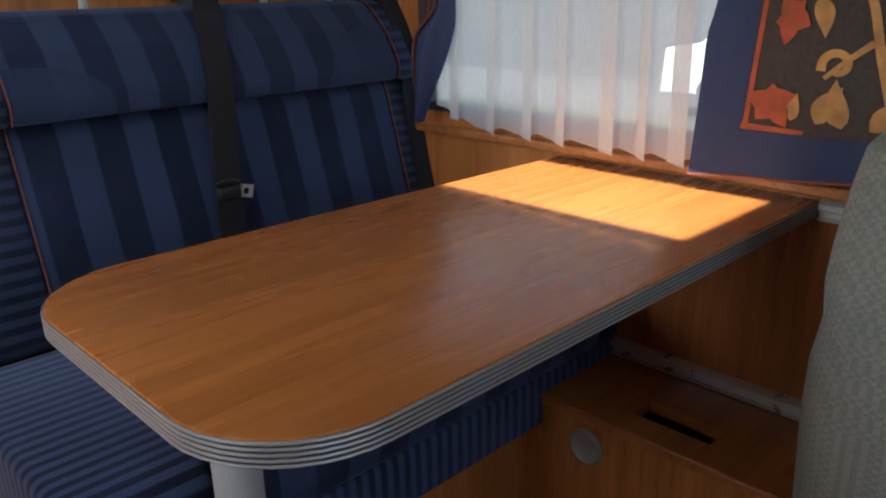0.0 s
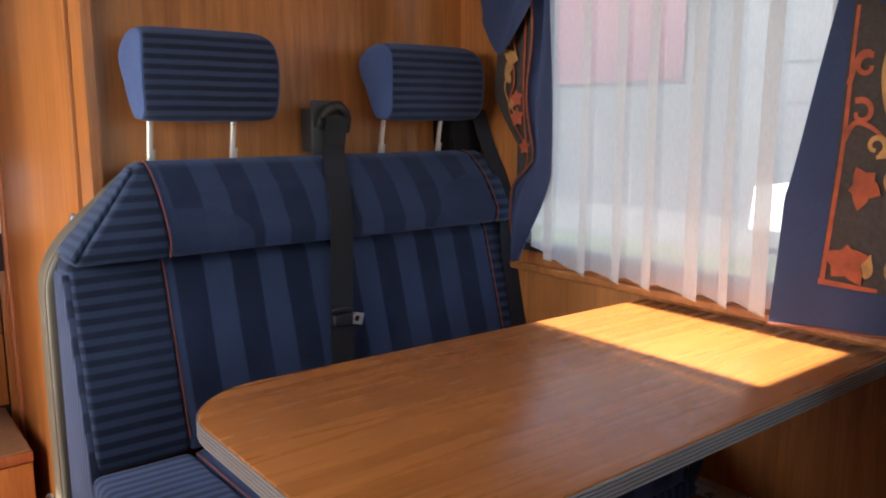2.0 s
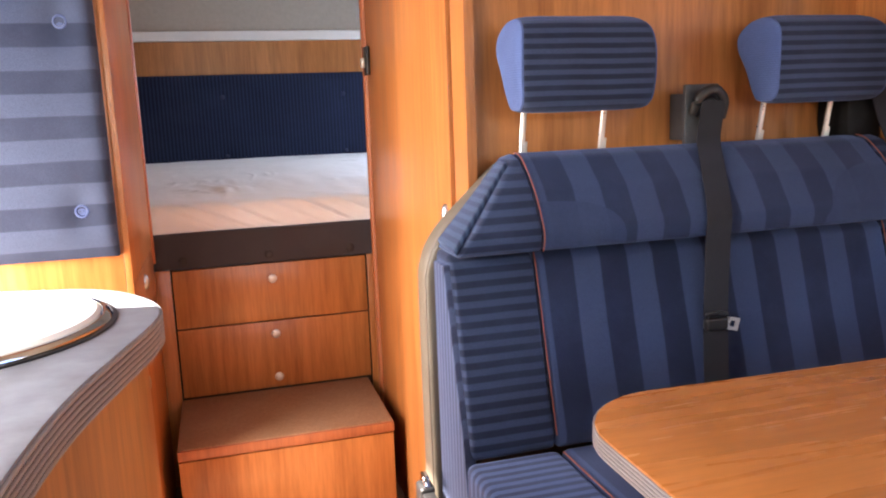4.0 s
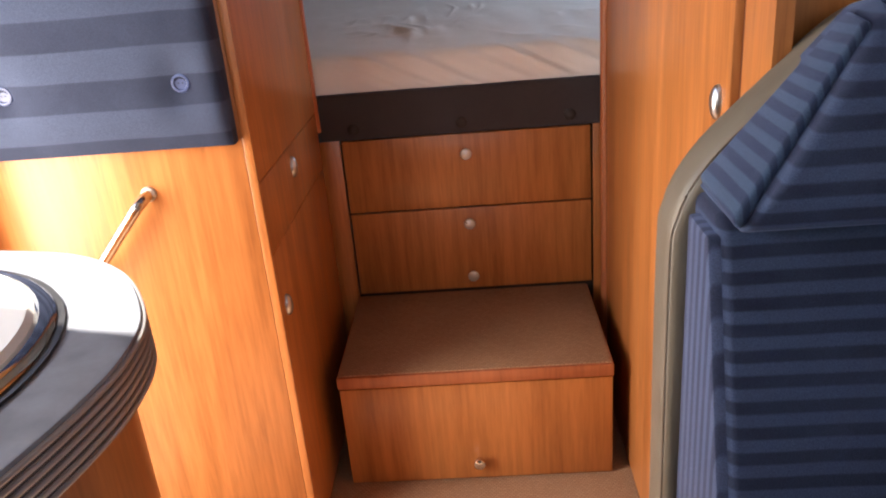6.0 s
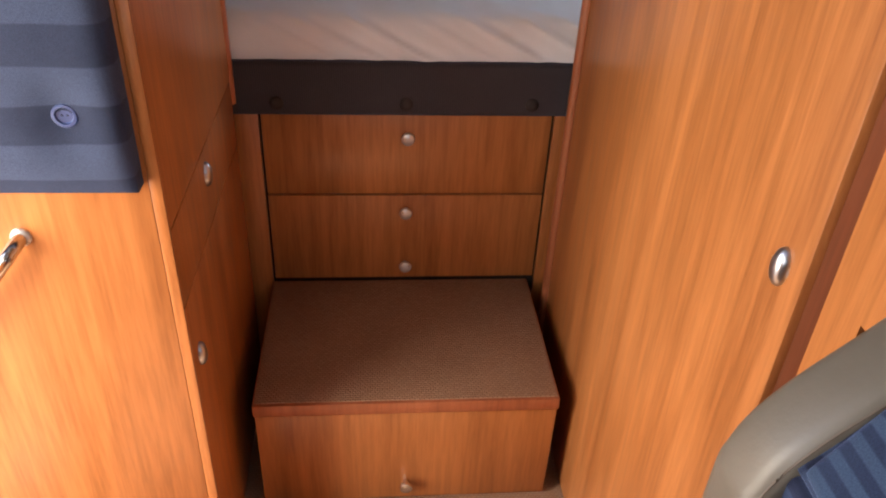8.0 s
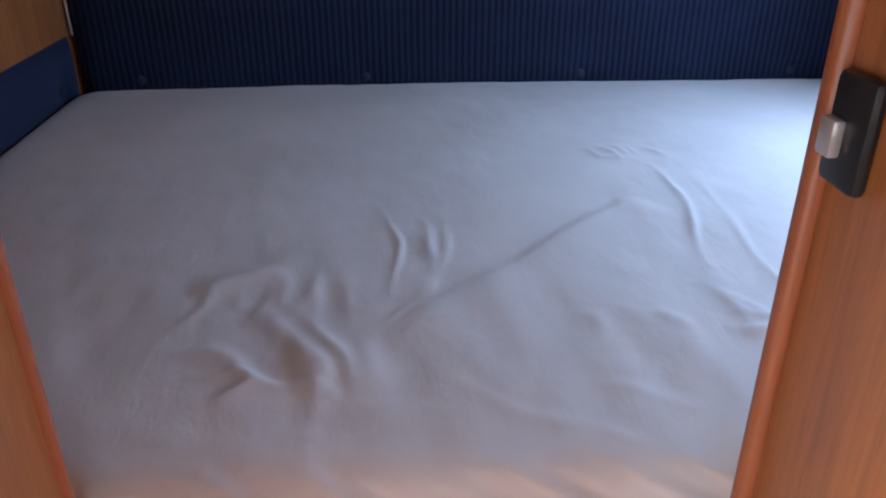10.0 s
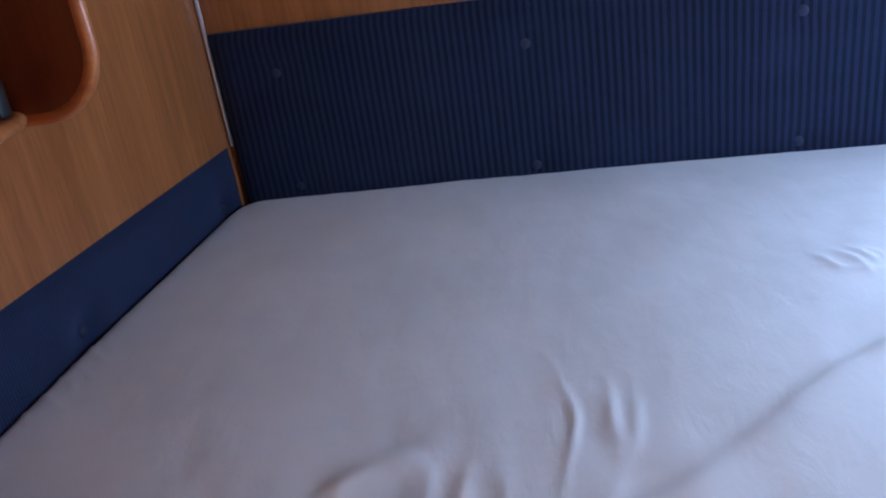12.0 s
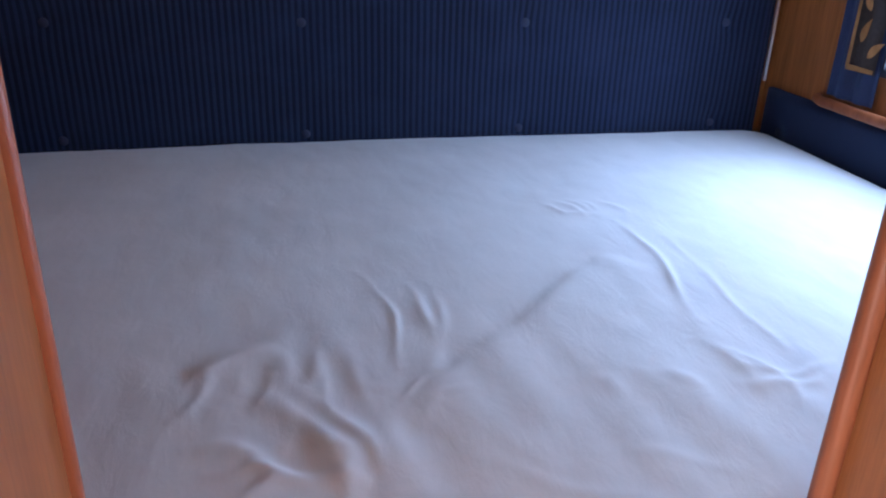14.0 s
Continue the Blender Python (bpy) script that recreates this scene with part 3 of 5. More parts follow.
# the hand-shaped mark and the two ridges that run from it
creases(0.352, 3.235, -64, 0.070, 0.0085, 0.008, 5, 0.027, 0.003, 4, 0.1)
creases(0.345, 3.185, -14, 0.130, 0.0070, 0.010)
creases(0.470, 3.135, -93, 0.430, 0.0100, 0.0085, 1, 0, 0, 0, 0.03)
creases(0.520, 3.060, -91, 0.380, 0.0085, 0.010, 1, 0, 0, 0, -0.03)
creases(0.400, 2.690, -78, 0.100, 0.0110, 0.013, 2, 0.040, -0.010, 14, 0.14)
creases(0.410, 2.612, -8, 0.150, 0.0110, 0.012, 2, 0.030, 0.042, 6, -0.08)
creases(0.225, 2.665, -50, 0.060, 0.0050, 0.012, 3, 0.036, -0.012, 12, 0.1)
# slack along the wall, and the broad slack near the foot
creases(-0.800, 2.920, -46, 0.100, 0.0040, 0.006, 7, 0.004, 0.042, 0, 0.04)
creases(0.060, 2.520, -22, 0.200, 0.0060, 0.016, 2, 0.140, 0.010, 4, -0.06)
SEAM = ((-0.021, 2.631), (0.370, 2.996))  # where a fold in the under-blanket shows through


def fold_heights(gx, gy):
    h = np.zeros_like(gx)
    gx, gy = (gx + 0.006 * np.sin(17 * gy + 9 * gx) + 0.0022 * np.sin(61 * gx - 40 * gy),
              gy + 0.008 * np.sin(21 * gx - 13 * gy + 1) + 0.003 * np.sin(73 * gx + 37 * gy))
    lively = 0.62 + 0.38 * np.sin(41 * gx + 17 * gy) * np.sin(23 * gy - 29 * gx + 2)
    for pts, top, wide in CREASES:
        best, along, side = np.full_like(gx, 9.0), np.zeros_like(gx), np.zeros_like(gx)
        for i, ((ax, ay), (bx, by)) in enumerate(zip(pts, pts[1:])):
            ex, ey = bx - ax, by - ay
            t = np.clip(((gx - ax) * ex + (gy - ay) * ey) / (ex * ex + ey * ey), 0, 1)
            d = np.hypot(gx - ax - t * ex, gy - ay - t * ey)
            near = d < best
            along = np.where(near, (i + t) / (len(pts) - 1), along)
            side = np.where(near, (gx - ax) * ey - (gy - ay) * ex, side)
            best = np.where(near, d, best)
        q = (best / wide) ** 2
        fade = np.sin(np.pi * np.clip(along, 0.05, 0.95)) ** 0.7
        h += 0.62 * top * fade * ((1 + 0.6 * q) ** -2.2 - 0.30 * np.exp(-q / 3) * (side < 0) * (1 - np.exp(-q)))
    (ax, ay), (bx, by) = SEAM
    ln = math.hypot(bx - ax, by - ay)
    t = ((gx - ax) * (bx - ax) + (gy - ay) * (by - ay)) / ln ** 2
    d = ((gx - ax) * (by - ay) - (gy - ay) * (bx - ax)) / ln
    inside = np.clip((t + 0.05) / 0.1, 0, 1) * np.clip((1.03 - t) / 0.06, 0, 1)
    step = 0.0040 * np.exp(-np.maximum(d, 0) / 0.16) / (1 + np.exp(-d / 0.0042)) * inside
    return h * lively + step


FRONT_FOLDS = ((-0.30, 0.6), (-0.215, 1.0), (-0.115, 1.3), (0.005, 0.5), (0.095, 1.2), (0.21, 0.7), (0.29, 0.8))


def build_sheet():
    """The fitted sheet: a fine cloth surface over the mattress, rounded down at its edges, with its creases."""
    bm = bmesh.new()
    x0, x1, y0, y1 = XL + 0.012, XR - 0.030, 2.384, 3.763
    nx, ny = 430, 320
    gy, gx = np.meshgrid(y0 + (y1 - y0) * np.linspace(0, 1, ny + 1) ** 1.35, np.linspace(x0, x1, nx + 1), indexing="ij")
    folds = fold_heights(gx, gy)
    rows = []
    for j in range(ny + 1):
        v = j / ny
        y = y0 + (y1 - y0) * v ** 1.35
        row = []
        for i in range(nx + 1):
            x = x0 + (x1 - x0) * i / nx
            front = max(0.0, y - y0)
            z = 0.775 + 0.078 * (1 - math.exp(-(front / 0.017) ** 1.4)) + 0.059 * (1 - math.exp(-front / 0.30))
            z += 0.004 * math.sin(3.1 * x + 1) * math.sin(2.3 * y)
            side = min(x - x0, x1 - x)
            z -= 0.006 * math.exp(-side / 0.010)
            z -= 0.014 * math.exp(-(y1 - y) / 0.014)
            corner = math.hypot(max(0, 0.10 - side), max(0, 0.10 - (y1 - y)))
            z -= 0.05 * max(0, corner - 0.09) / 0.05
            z += float(folds[j, i]) + 0.0022 * noise.noise((x * 6, y * 5, 0)) + 0.0010 * noise.noise((x * 22, y * 14, 3)) + 0.0035 * math.exp(-((y - 2.62) / 0.18) ** 2) * noise.noise((x * 16 + y * 5, y * 4, 5))
            z -= 0.010 * math.exp(-front / 0.02) * (0.5 + 0.5 * noise.noise((x * 5, 0, 9)))
            drop = math.exp(-front / 0.05)
            face = math.exp(-(front / 0.032) ** 2) * min(1.0, max(0.0, z - 0.776) / 0.015)
            out = 0.0
            for xf, size in FRONT_FOLDS:
                w = x - xf - 2.0 * (0.856 - z)
                out += 0.0085 * size * (math.exp(-(w / 0.014) ** 2) - 0.55 * math.exp(-((w - 0.026) / 0.018) ** 2))
            z += drop * 0.006 * noise.noise((x * 9 + 14 * front, front * 20, 2))
            row.append(bm.verts.new((x, y - face * out - drop * (0.004 + 0.010 * abs(noise.noise((x * 8 + 20 * front, front * 10, 7)))), z)))
        rows.append(row)
    for a, b in zip(rows, rows[1:]):
        for i in range(nx):
            bm.faces.new((a[i], a[i + 1], b[i + 1], b[i]))
    ob = link("fitted_sheet", bm, sheet_white, None, "", True, 180)
    tagged(ob, "white jersey fitted sheet, creased, stretched over the mattress", "bed sheet")


def button_on(parent, x, y, z, axis, mat=None):
    part("button", lathe([(0.011, -0.001), (0.011, 0.003), (0.008, 0.0055), (0.003, 0.0065)], (x, y, z), axis, 16), mat or button_blue, parent)


def ring_button(parent, x, y, z):
    b = part("button", lathe([(0.0150, -0.003), (0.0152, 0.0012), (0.0135, 0.0034), (0.0105, 0.0036), (0.0092, 0.0012), (0.002, 0.0010)], (x, y, z), (0, -1, 0), 22), button_pale, parent, "shiny blue ring button")
    for dx in (-0.0032, 0.0032):
        part("thread_hole", lathe([(0.0014, 0.0009), (0.0014, 0.0016)], (x + dx, y, z), (0, -1, 0), 8), button_blue, b)


def padded(name, x0, x1, y0, y1, z0, z1, face, buttons, mat, label, shiny=False):
    """A thin padded panel whose cloth dips at the buttons; face: the axis it faces."""
    p = thing(name, (x0 + x1) / 2, (y0 + y1) / 2, z0, label, "cushion")
    bm = box(x0, x1, y0, y1, z0, z1)
    long = 0 if face == "y" else 1
    for ax, lo, hi, n in ((long, (x0, y0)[long], (x1, y1)[long], 84), (2, z0, z1, 22)):
        for k in range(1, n):
            co, no = Vector((0, 0, 0)), Vector((0, 0, 0))
            co[ax], no[ax] = lo + (hi - lo) * k / n, 1
            bmesh.ops.bisect_plane(bm, geom=bm.verts[:] + bm.edges[:] + bm.faces[:], plane_co=co, plane_no=no)
    front = y0 if face == "y" else (x1 if x0 < 0 else x0)
    sign = 1 if (face == "y" or x0 > 0) else -1
    for v in bm.verts:
        w = v.co[1 if face == "y" else 0]
        if abs(w - front) < 1e-5:
            u, z = v.co[long], v.co.z
            lo, hi = (x0, x1) if face == "y" else (y0, y1)
            edge = min(u - lo, hi - u, z - z0, z1 - z)
            dip = 0.014 * math.exp(-max(edge, 0) / 0.008)
            dip += sum(0.013 * math.exp(-((u - bu) ** 2 + (z - bz) ** 2) / 0.0011) for bu, bz in buttons)
            v.co[1 if face == "y" else 0] += sign * dip
    part("pad", bm, mat, p)
    for bu, bz in buttons:
        if shiny:
            ring_button(p, bu, front + 0.0115, bz)
        elif face == "y":
            button_on(p, bu, front + 0.0125, bz, (0, -1, 0))
        else:
            button_on(p, front + sign * 0.0125, bu, bz, (-sign, 0, 0))


padded("padded_wall_panel", XL + 0.005, -0.349, 1.806, 1.8445, 0.820, 1.52, "y", [(x, z) for x in (-0.412, -0.690) for z in (0.922, 1.310)], cloth_panel, "blue-grey banded padded panel with buttons on the cabinet front", True)
build_bed_base()
build_mattress()
build_sheet()
padded("rear_bed_panel", XL + 0.012, XR - 0.030, 3.764, 3.7985, 0.80, 1.290, "y", [(x, z) for x in (-0.645, -0.085, 0.466, 1.02) for z in (1.19, 0.922)], cloth_rib, "ribbed navy padded panel with buttons behind the bed")
padded("side_bed_panel", XL + 0.0005, XL + 0.0115, 2.42, 3.7625, 0.80, 1.035, "x", [(3.665, 0.922), (3.095, 0.922), (2.52, 0.922)], cloth_navy, "navy padded strip with buttons along the bed")
padded("side_bed_panel", XR - 0.0285, XR - 0.0005, 2.42, 3.7625, 0.80, 1.020, "x", [(3.68, 0.915), (3.09, 0.915), (2.52, 0.915)], cloth_navy, "navy padded strip below the bed window")


# ---- aisle ----
def build_step():
    s = thing("step_box", 0.0, 2.2, 0.0, "cherry wood step box with carpeted lid before the bed", "step")
    part("front", box(-0.288, 0.273, 2.010, 2.027, 0.004, 0.240, 0.0015), wood_v, s)
    part("body", box(-0.284, 0.269, 2.0272, 2.3835, 0.004, 0.240), wood_v, s)
    part("gap", box(-0.285, 0.270, 2.018, 2.37, 0.2402, 0.2445), gap_shade, s, "near-black strip painted as the shadow in the gap")
    lid = part("lid", box(-0.290, 0.275, 2.004, 2.385, 0.2447, 0.2725, 0.003), wood_edge, s, "lid with a reddish edge band")
    part("inlay", box(-0.286, 0.271, 2.010, 2.381, 0.2726, 0.2755, 0.001), carpet, lid, "brown carpet inlay")
    part("knob", lathe([(0.006, 0), (0.006, 0.010), (0.012, 0.012), (0.0135, 0.016), (0.012, 0.021), (0.006, 0.024), (0.001, 0.0245)], (-0.009, 2.010, 0.052), (0, -1, 0), 20), chrome, s, "bright chrome knob")


build_step()


# ---- bench seat ----
def build_bench():
    b = thing("bench_seat", 0.7, 1.1, 0.0, "navy striped two-seat bench with high back and orange piping", "bench")
    part("base", box(0.27, XR - 0.003, 0.735, 1.30, 0.001, 0.427, 0.004), wood_v, b, "cherry wood seat box")
    part("seat_skirt", box(0.25, XR - 0.006, 0.700, 0.7345, 0.335, 0.429, 0.008, 2), cloth_x, b, "navy striped skirt below the cushion")
    xl, xs, xr, xe = 0.230, 0.383, 1.122, 1.183

    # seat cushion: wide striped middle between two bolsters
    seat = [(0.695, 0.43), (0.682, 0.47), (0.690, 0.528), (0.725, 0.552), (1.16, 0.542), (1.16, 0.43)]
    for x0, x1, mat, nm in ((xl - 0.012, xs - 0.001, cloth_y, "seat_bolster"), (xs, xr, cloth_wide, "seat_cushion"), (xr + 0.001, xe, cloth_y, "seat_bolster")):
        part(nm, prism(seat, "x", x0, x1, 0.014, 3), mat, b)

    # backrest, lower cushion
    low = [(1.170, 0.535), (1.164, 0.560), (1.252, 0.850), (1.272, 0.866), (1.36, 0.866), (1.36, 0.535)]
    for x0, x1, mat, nm in ((xl, xs - 0.001, cloth_z, "back_bolster"), (xs, xr, cloth_wide, "backrest"), (xr + 0.001, xe, cloth_z, "back_bolster")):
        part(nm, prism(low, "x", x0, x1, 0.010, 3), mat, b)
    part("side_cover", prism([(1.172, 0.56), (1.258, 0.850), (1.320, 0.850), (1.320, 0.34), (1.14, 0.34)], "x", xl - 0.010, xl + 0.010, 0.004, 2), cloth_side, b, "pale blue fine-striped side cover")

    # backrest, upper cushion, its end cut on the slant
    up = [(1.213, 0.868), (1.208, 0.903), (1.250, 0.970), (1.306, 1.018), (1.342, 1.027), (1.376, 1.020), (1.376, 0.868)]
    part("head_cushion", prism(up, "x", xs, xr, 0.009, 3), cloth_head, b)
    part("head_bolster", prism(up, "x", xr + 0.001, xr + 0.045, 0.009, 3), cloth_z, b)
    bm = prism(up, "x", xl, xs - 0.001, 0.0)
    for v in bm.verts:
        if v.co.x < xl + 0.001:
            k = max(0.0, (v.co.z - 0.878) / (1.027 - 0.878))
            v.co.x = xl + 0.001 + 0.139 * k
            v.co.z -= 0.004 * k
    bmesh.ops.bevel(bm, geom=bm.edges[:], offset=0.008, segments=3, profile=0.5, affect="EDGES")
    part("head_bolster", bm, cloth_z, b)
    bm = bmesh.new()
    q = [(xl - 0.002, 1.210, 0.876), (xl + 0.126, 1.302, 1.010), (xl + 0.131, 1.350, 1.013), (xl + 0.001, 1.320, 0.880)]
    n = Vector((-0.68, 0, 0.74)) * 0.006
    vs = [bm.verts.new(Vector(p) - n) for p in q] + [bm.verts.new(Vector(p) + n) for p in q]
    for f in ((0, 1, 2, 3), (4, 5, 6, 7), (0, 1, 5, 4), (1, 2, 6, 5), (2, 3, 7, 6), (3, 0, 4, 7)):
        bm.faces.new([vs[i] for i in f])
    bmesh.ops.bevel(bm, geom=bm.edges[:], offset=0.0052, segments=3, profile=0.5, affect="EDGES")
    part("slant_cover", bm, cloth_slant, b, "striped cover on the slanted end")

    # orange piping on the seams
    def pipe(pts):
        part("piping", tube(bezier(pts, 6), 0.0013, 8), piping_orange, b, "orange seam piping")

    for x in (xs - 0.0005, xr + 0.0005):
        pipe([(x, 1.1655, 0.562), (x, 1.208, 0.705), (x, 1.2525, 0.851), (x, 1.270, 0.866)])
        pipe([(x, 1.2125, 0.869), (x, 1.2075, 0.903), (x, 1.249, 0.970), (x, 1.305, 1.0185), (x, 1.341, 1.0275)])
        pipe([(x, 1.14, 0.5435), (x, 0.95, 0.547), (x, 0.735, 0.5515), (x, 0.694, 0.530), (x, 0.682, 0.47)])

    # taupe vinyl shell round the aisle side of the back
    line = bezier([(0.226, 1.362, 0.02), (0.224, 1.362, 0.45), (0.224, 1.362, 0.77), (0.229, 1.362, 0.835), (0.254, 1.362, 0.883), (0.309, 1.367, 0.936), (0.378, 1.380, 0.992), (0.430, 1.385, 1.002), (0.52, 1.386, 1.000), (0.80, 1.386, 1.000), (1.10, 1.386, 1.000)], 8)
    bm = bmesh.new()
    rings = []
    prof = [(-0.031, 0.012)]
    for k in range(13):
        a = radians(15 * k)
        prof.append((0.003 - 0.034 * (abs(math.cos(a)) ** 0.55) * (1 if math.cos(a) > 0 else -1), -0.018 * math.sin(a) ** 0.7 if 0 < k < 12 else 0.0))
    prof.append((0.037, 0.012))
    for i, p in enumerate(line):
        d = (line[min(i + 1, len(line) - 1)] - line[max(i - 1, 0)]).normalized()
        out = Vector((-d.z, 0, d.x))
        rings.append([bm.verts.new(p + Vector((0, w, 0)) - out * h) for w, h in prof])
    for a, c in zip(rings, rings[1:]):
        for k in range(len(prof)):
            bm.faces.new((a[k], a[(k + 1) % len(prof)], c[(k + 1) % len(prof)], c[k]))
    bm.faces.new(rings[0][::-1])
    bm.faces.new(rings[-1])
    sh = part("shell", bm, vinyl, b, "taupe vinyl shell edge with a stitched seam")
    seam = []
    for i, p in enumerate(line):
        d = (line[min(i + 1, len(line) - 1)] - line[max(i - 1, 0)]).normalized()
        seam.append(p + Vector((0, -0.031, 0)) + Vector((-d.z, 0, d.x)) * 0.0165)
    part("stitching", tube(seam, 0.0012, 6), vinyl_dark, sh)
    part("back_panel", box(0.236, xe, 1.362, 1.404, 0.02, 0.864, 0.006), vinyl_dark, b, "dark taupe back of the bench")
    return b


def build_headrest(x0, x1):
    h = thing("headrest", (x0 + x1) / 2, 1.35, 1.02, "navy striped headrest on two chrome posts above the bench", "headrest", "headrests of the bench")
    w = x1 - x0
    out = [(1.284, 1.096), (1.264, 1.114), (1.258, 1.160), (1.258, 1.205), (1.270, 1.240), (1.308, 1.258), (1.356, 1.256), (1.390, 1.232), (1.386, 1.200), (1.358, 1.158), (1.338, 1.112), (1.322, 1.096)]
    ring = [Vector((p.x, p.y)) for p in bezier([(*p, 0) for p in out + out[:1]], 4)[:-1]]
    mid = sum(ring, Vector((0, 0))) / len(ring)
    xm, n = (x0 + x1) / 2, len(ring)

    def section(bm, x, k):
        vs = []
        for p in ring:
            q = mid + (p - mid) * k
            tuck = 1 - 0.075 * max(0.0, (q.y - 1.195) / 0.06) ** 1.6 - 0.030 * max(0.0, (1.15 - q.y) / 0.05)
            vs.append(bm.verts.new((xm + (x - xm) * tuck, q.x, q.y)))
        return vs

    def skin(bm, rings):
        for a, c in zip(rings, rings[1:]):
            for k in range(n):
                bm.faces.new((a[k], a[(k + 1) % n], c[(k + 1) % n], c[k]))
        bm.faces.new(rings[0][::-1])
        bm.faces.new(rings[-1])
        return bm

    bm = bmesh.new()
    us = [math.sin(math.pi / 2 * k / 12) for k in range(-12, 13)]
    part("pad", skin(bm, [section(bm, xm + (w / 2 - 0.004) * u, 0.93 + 0.07 * (1 - abs(u) ** 7) ** 0.5) for u in us]), cloth_rest, h)
    for x, sign in ((x0 + 0.004, -1), (x1 - 0.004, 1)):
        bm = bmesh.new()
        part("side_cover", skin(bm, [section(bm, x + sign * d, k) for d, k in ((-0.001, 0.90), (0.0, 0.945), (0.003, 0.93), (0.006, 0.82), (0.008, 0.55), (0.009, 0.15))]), cloth_plain_side, h, "plain blue end of the headrest")
    for x in (x0 + 0.037, x0 + 0.195):
        p = part("post", tube([(x, 1.362, 1.012), (x - 0.001, 1.338, 1.13)], 0.0054, 12), steel_pale, h, "chrome headrest post")
        part("guide", tube([(x + 0.0045, 1.3605, 1.014), (x + 0.0045, 1.354, 1.044)], 0.0046, 10), steel_pale, p)
        part("notch", tube([(x - 0.0005, 1.3565, 1.0495), (x - 0.0005, 1.356, 1.0525)], 0.0058, 12), black_plastic, p)
    return h


cloth_rest = fabric("fine_striped_headrest_cloth", "z", 0.0172, (0.009, 0.012, 0.029), (0.033, 0.048, 0.092))
cloth_plain_side = fabric("plain_blue_cloth", "z", 0.004, (0.05, 0.08, 0.19), (0.065, 0.10, 0.23))
build_bench()
build_headrest(0.368, 0.622)
build_headrest(0.871, 1.125)


def strap(pts, width, thick, side=(1, 0, 0)):
    """A flat woven band along a line."""
    bm = bmesh.new()
    ps = bezier(pts, 8)
    s = Vector(side)
    rings = []
    for i, p in enumerate(ps):
        d = (ps[min(i + 1, len(ps) - 1)] - ps[max(i - 1, 0)]).normalized()
        n = d.cross(s).normalized()
        rings.append([bm.verts.new(p + a * s * width / 2 + c * n * thick / 2) for a, c in ((-1, -1), (1, -1), (1, 1), (-1, 1))])
    for a, c in zip(rings, rings[1:]):
        for k in range(4):
            bm.faces.new((a[k], a[(k + 1) % 4], c[(k + 1) % 4], c[k]))
    bm.faces.new(rings[0][::-1])
    bm.faces.new(rings[-1])
    return bm


def build_middle_belt():
    s = thing("seat_belt", 0.75, 1.3, 1.05, "black three-point seat belt hanging over the bench back", "seat belt")
    part("plate", box(0.731, 0.806, 1.343, 1.353, 1.022, 1.137, 0.003), grey_plastic, s, "grey mounting plate")
    part("bracket", box(0.748, 0.790, 1.3532, 1.424, 1.03, 1.12, 0.003), grey_plastic, s)
    part("guide", tube(bezier([(0.742, 1.332, 1.082), (0.746, 1.318, 1.112), (0.772, 1.312, 1.126), (0.797, 1.318, 1.106), (0.802, 1.332, 1.074)], 5), 0.010, 10), black_plastic, s, "black plastic belt guide")
    part("guide_boss", lathe([(0.024, 0), (0.024, 0.014), (0.018, 0.022), (0.006, 0.024)], (0.772, 1.343, 1.092), (0, -1, 0), 18), black_plastic, s)
    part("webbing", strap([(0.772, 1.312, 1.105), (0.767, 1.312, 1.070), (0.755, 1.300, 1.030), (0.735, 1.256, 0.985), (0.713, 1.203, 0.915), (0.708, 1.197, 0.86), (0.703, 1.192, 0.77), (0.695, 1.178, 0.69), (0.682, 1.152, 0.60), (0.678, 1.140, 0.555)], 0.050, 0.002), webbing, s)
    bm = box(0.672, 0.716, 1.170, 1.186, 0.706, 0.730, 0.005, 3)
    tube(bezier([(0.678, 1.178, 0.728), (0.672, 1.172, 0.738), (0.690, 1.168, 0.741), (0.712, 1.170, 0.735)], 5), 0.0035, 8, bm)
    t = part("tongue", bm, black_plastic, s, "black buckle tongue with metal tip")
    bm = pierced("y", 1.1755, 1.1780, 0.714, 0.741, 0.706, 0.729, [(0.723, 0.733, 0.712, 0.723)])
    bmesh.ops.rotate(bm, verts=bm.verts[:], cent=(0.716, 1.177, 0.718), matrix=Matrix.Rotation(radians(14), 3, "Y"))
    part("metal_tip", bm, metal_satin, t)


def build_window_belt():
    s = thing("seat_belt", 1.16, 1.3, 1.05, "black seat belt on the pillar beside the window", "seat belt")
    part("pillar_cover", prism([(1.130, 0.88), (1.186, 0.88), (1.186, 1.17), (1.135, 1.19), (1.100, 1.13), (1.100, 1.05)], "y", 1.335, 1.423, 0.008, 2), matt_black, s)
    part("webbing", strap([(1.155, 1.318, 1.12), (1.162, 1.290, 1.04), (1.172, 1.235, 0.93), (1.172, 1.228, 0.83), (1.166, 1.192, 0.68), (1.162, 1.155, 0.560)], 0.044, 0.002), webbing, s)


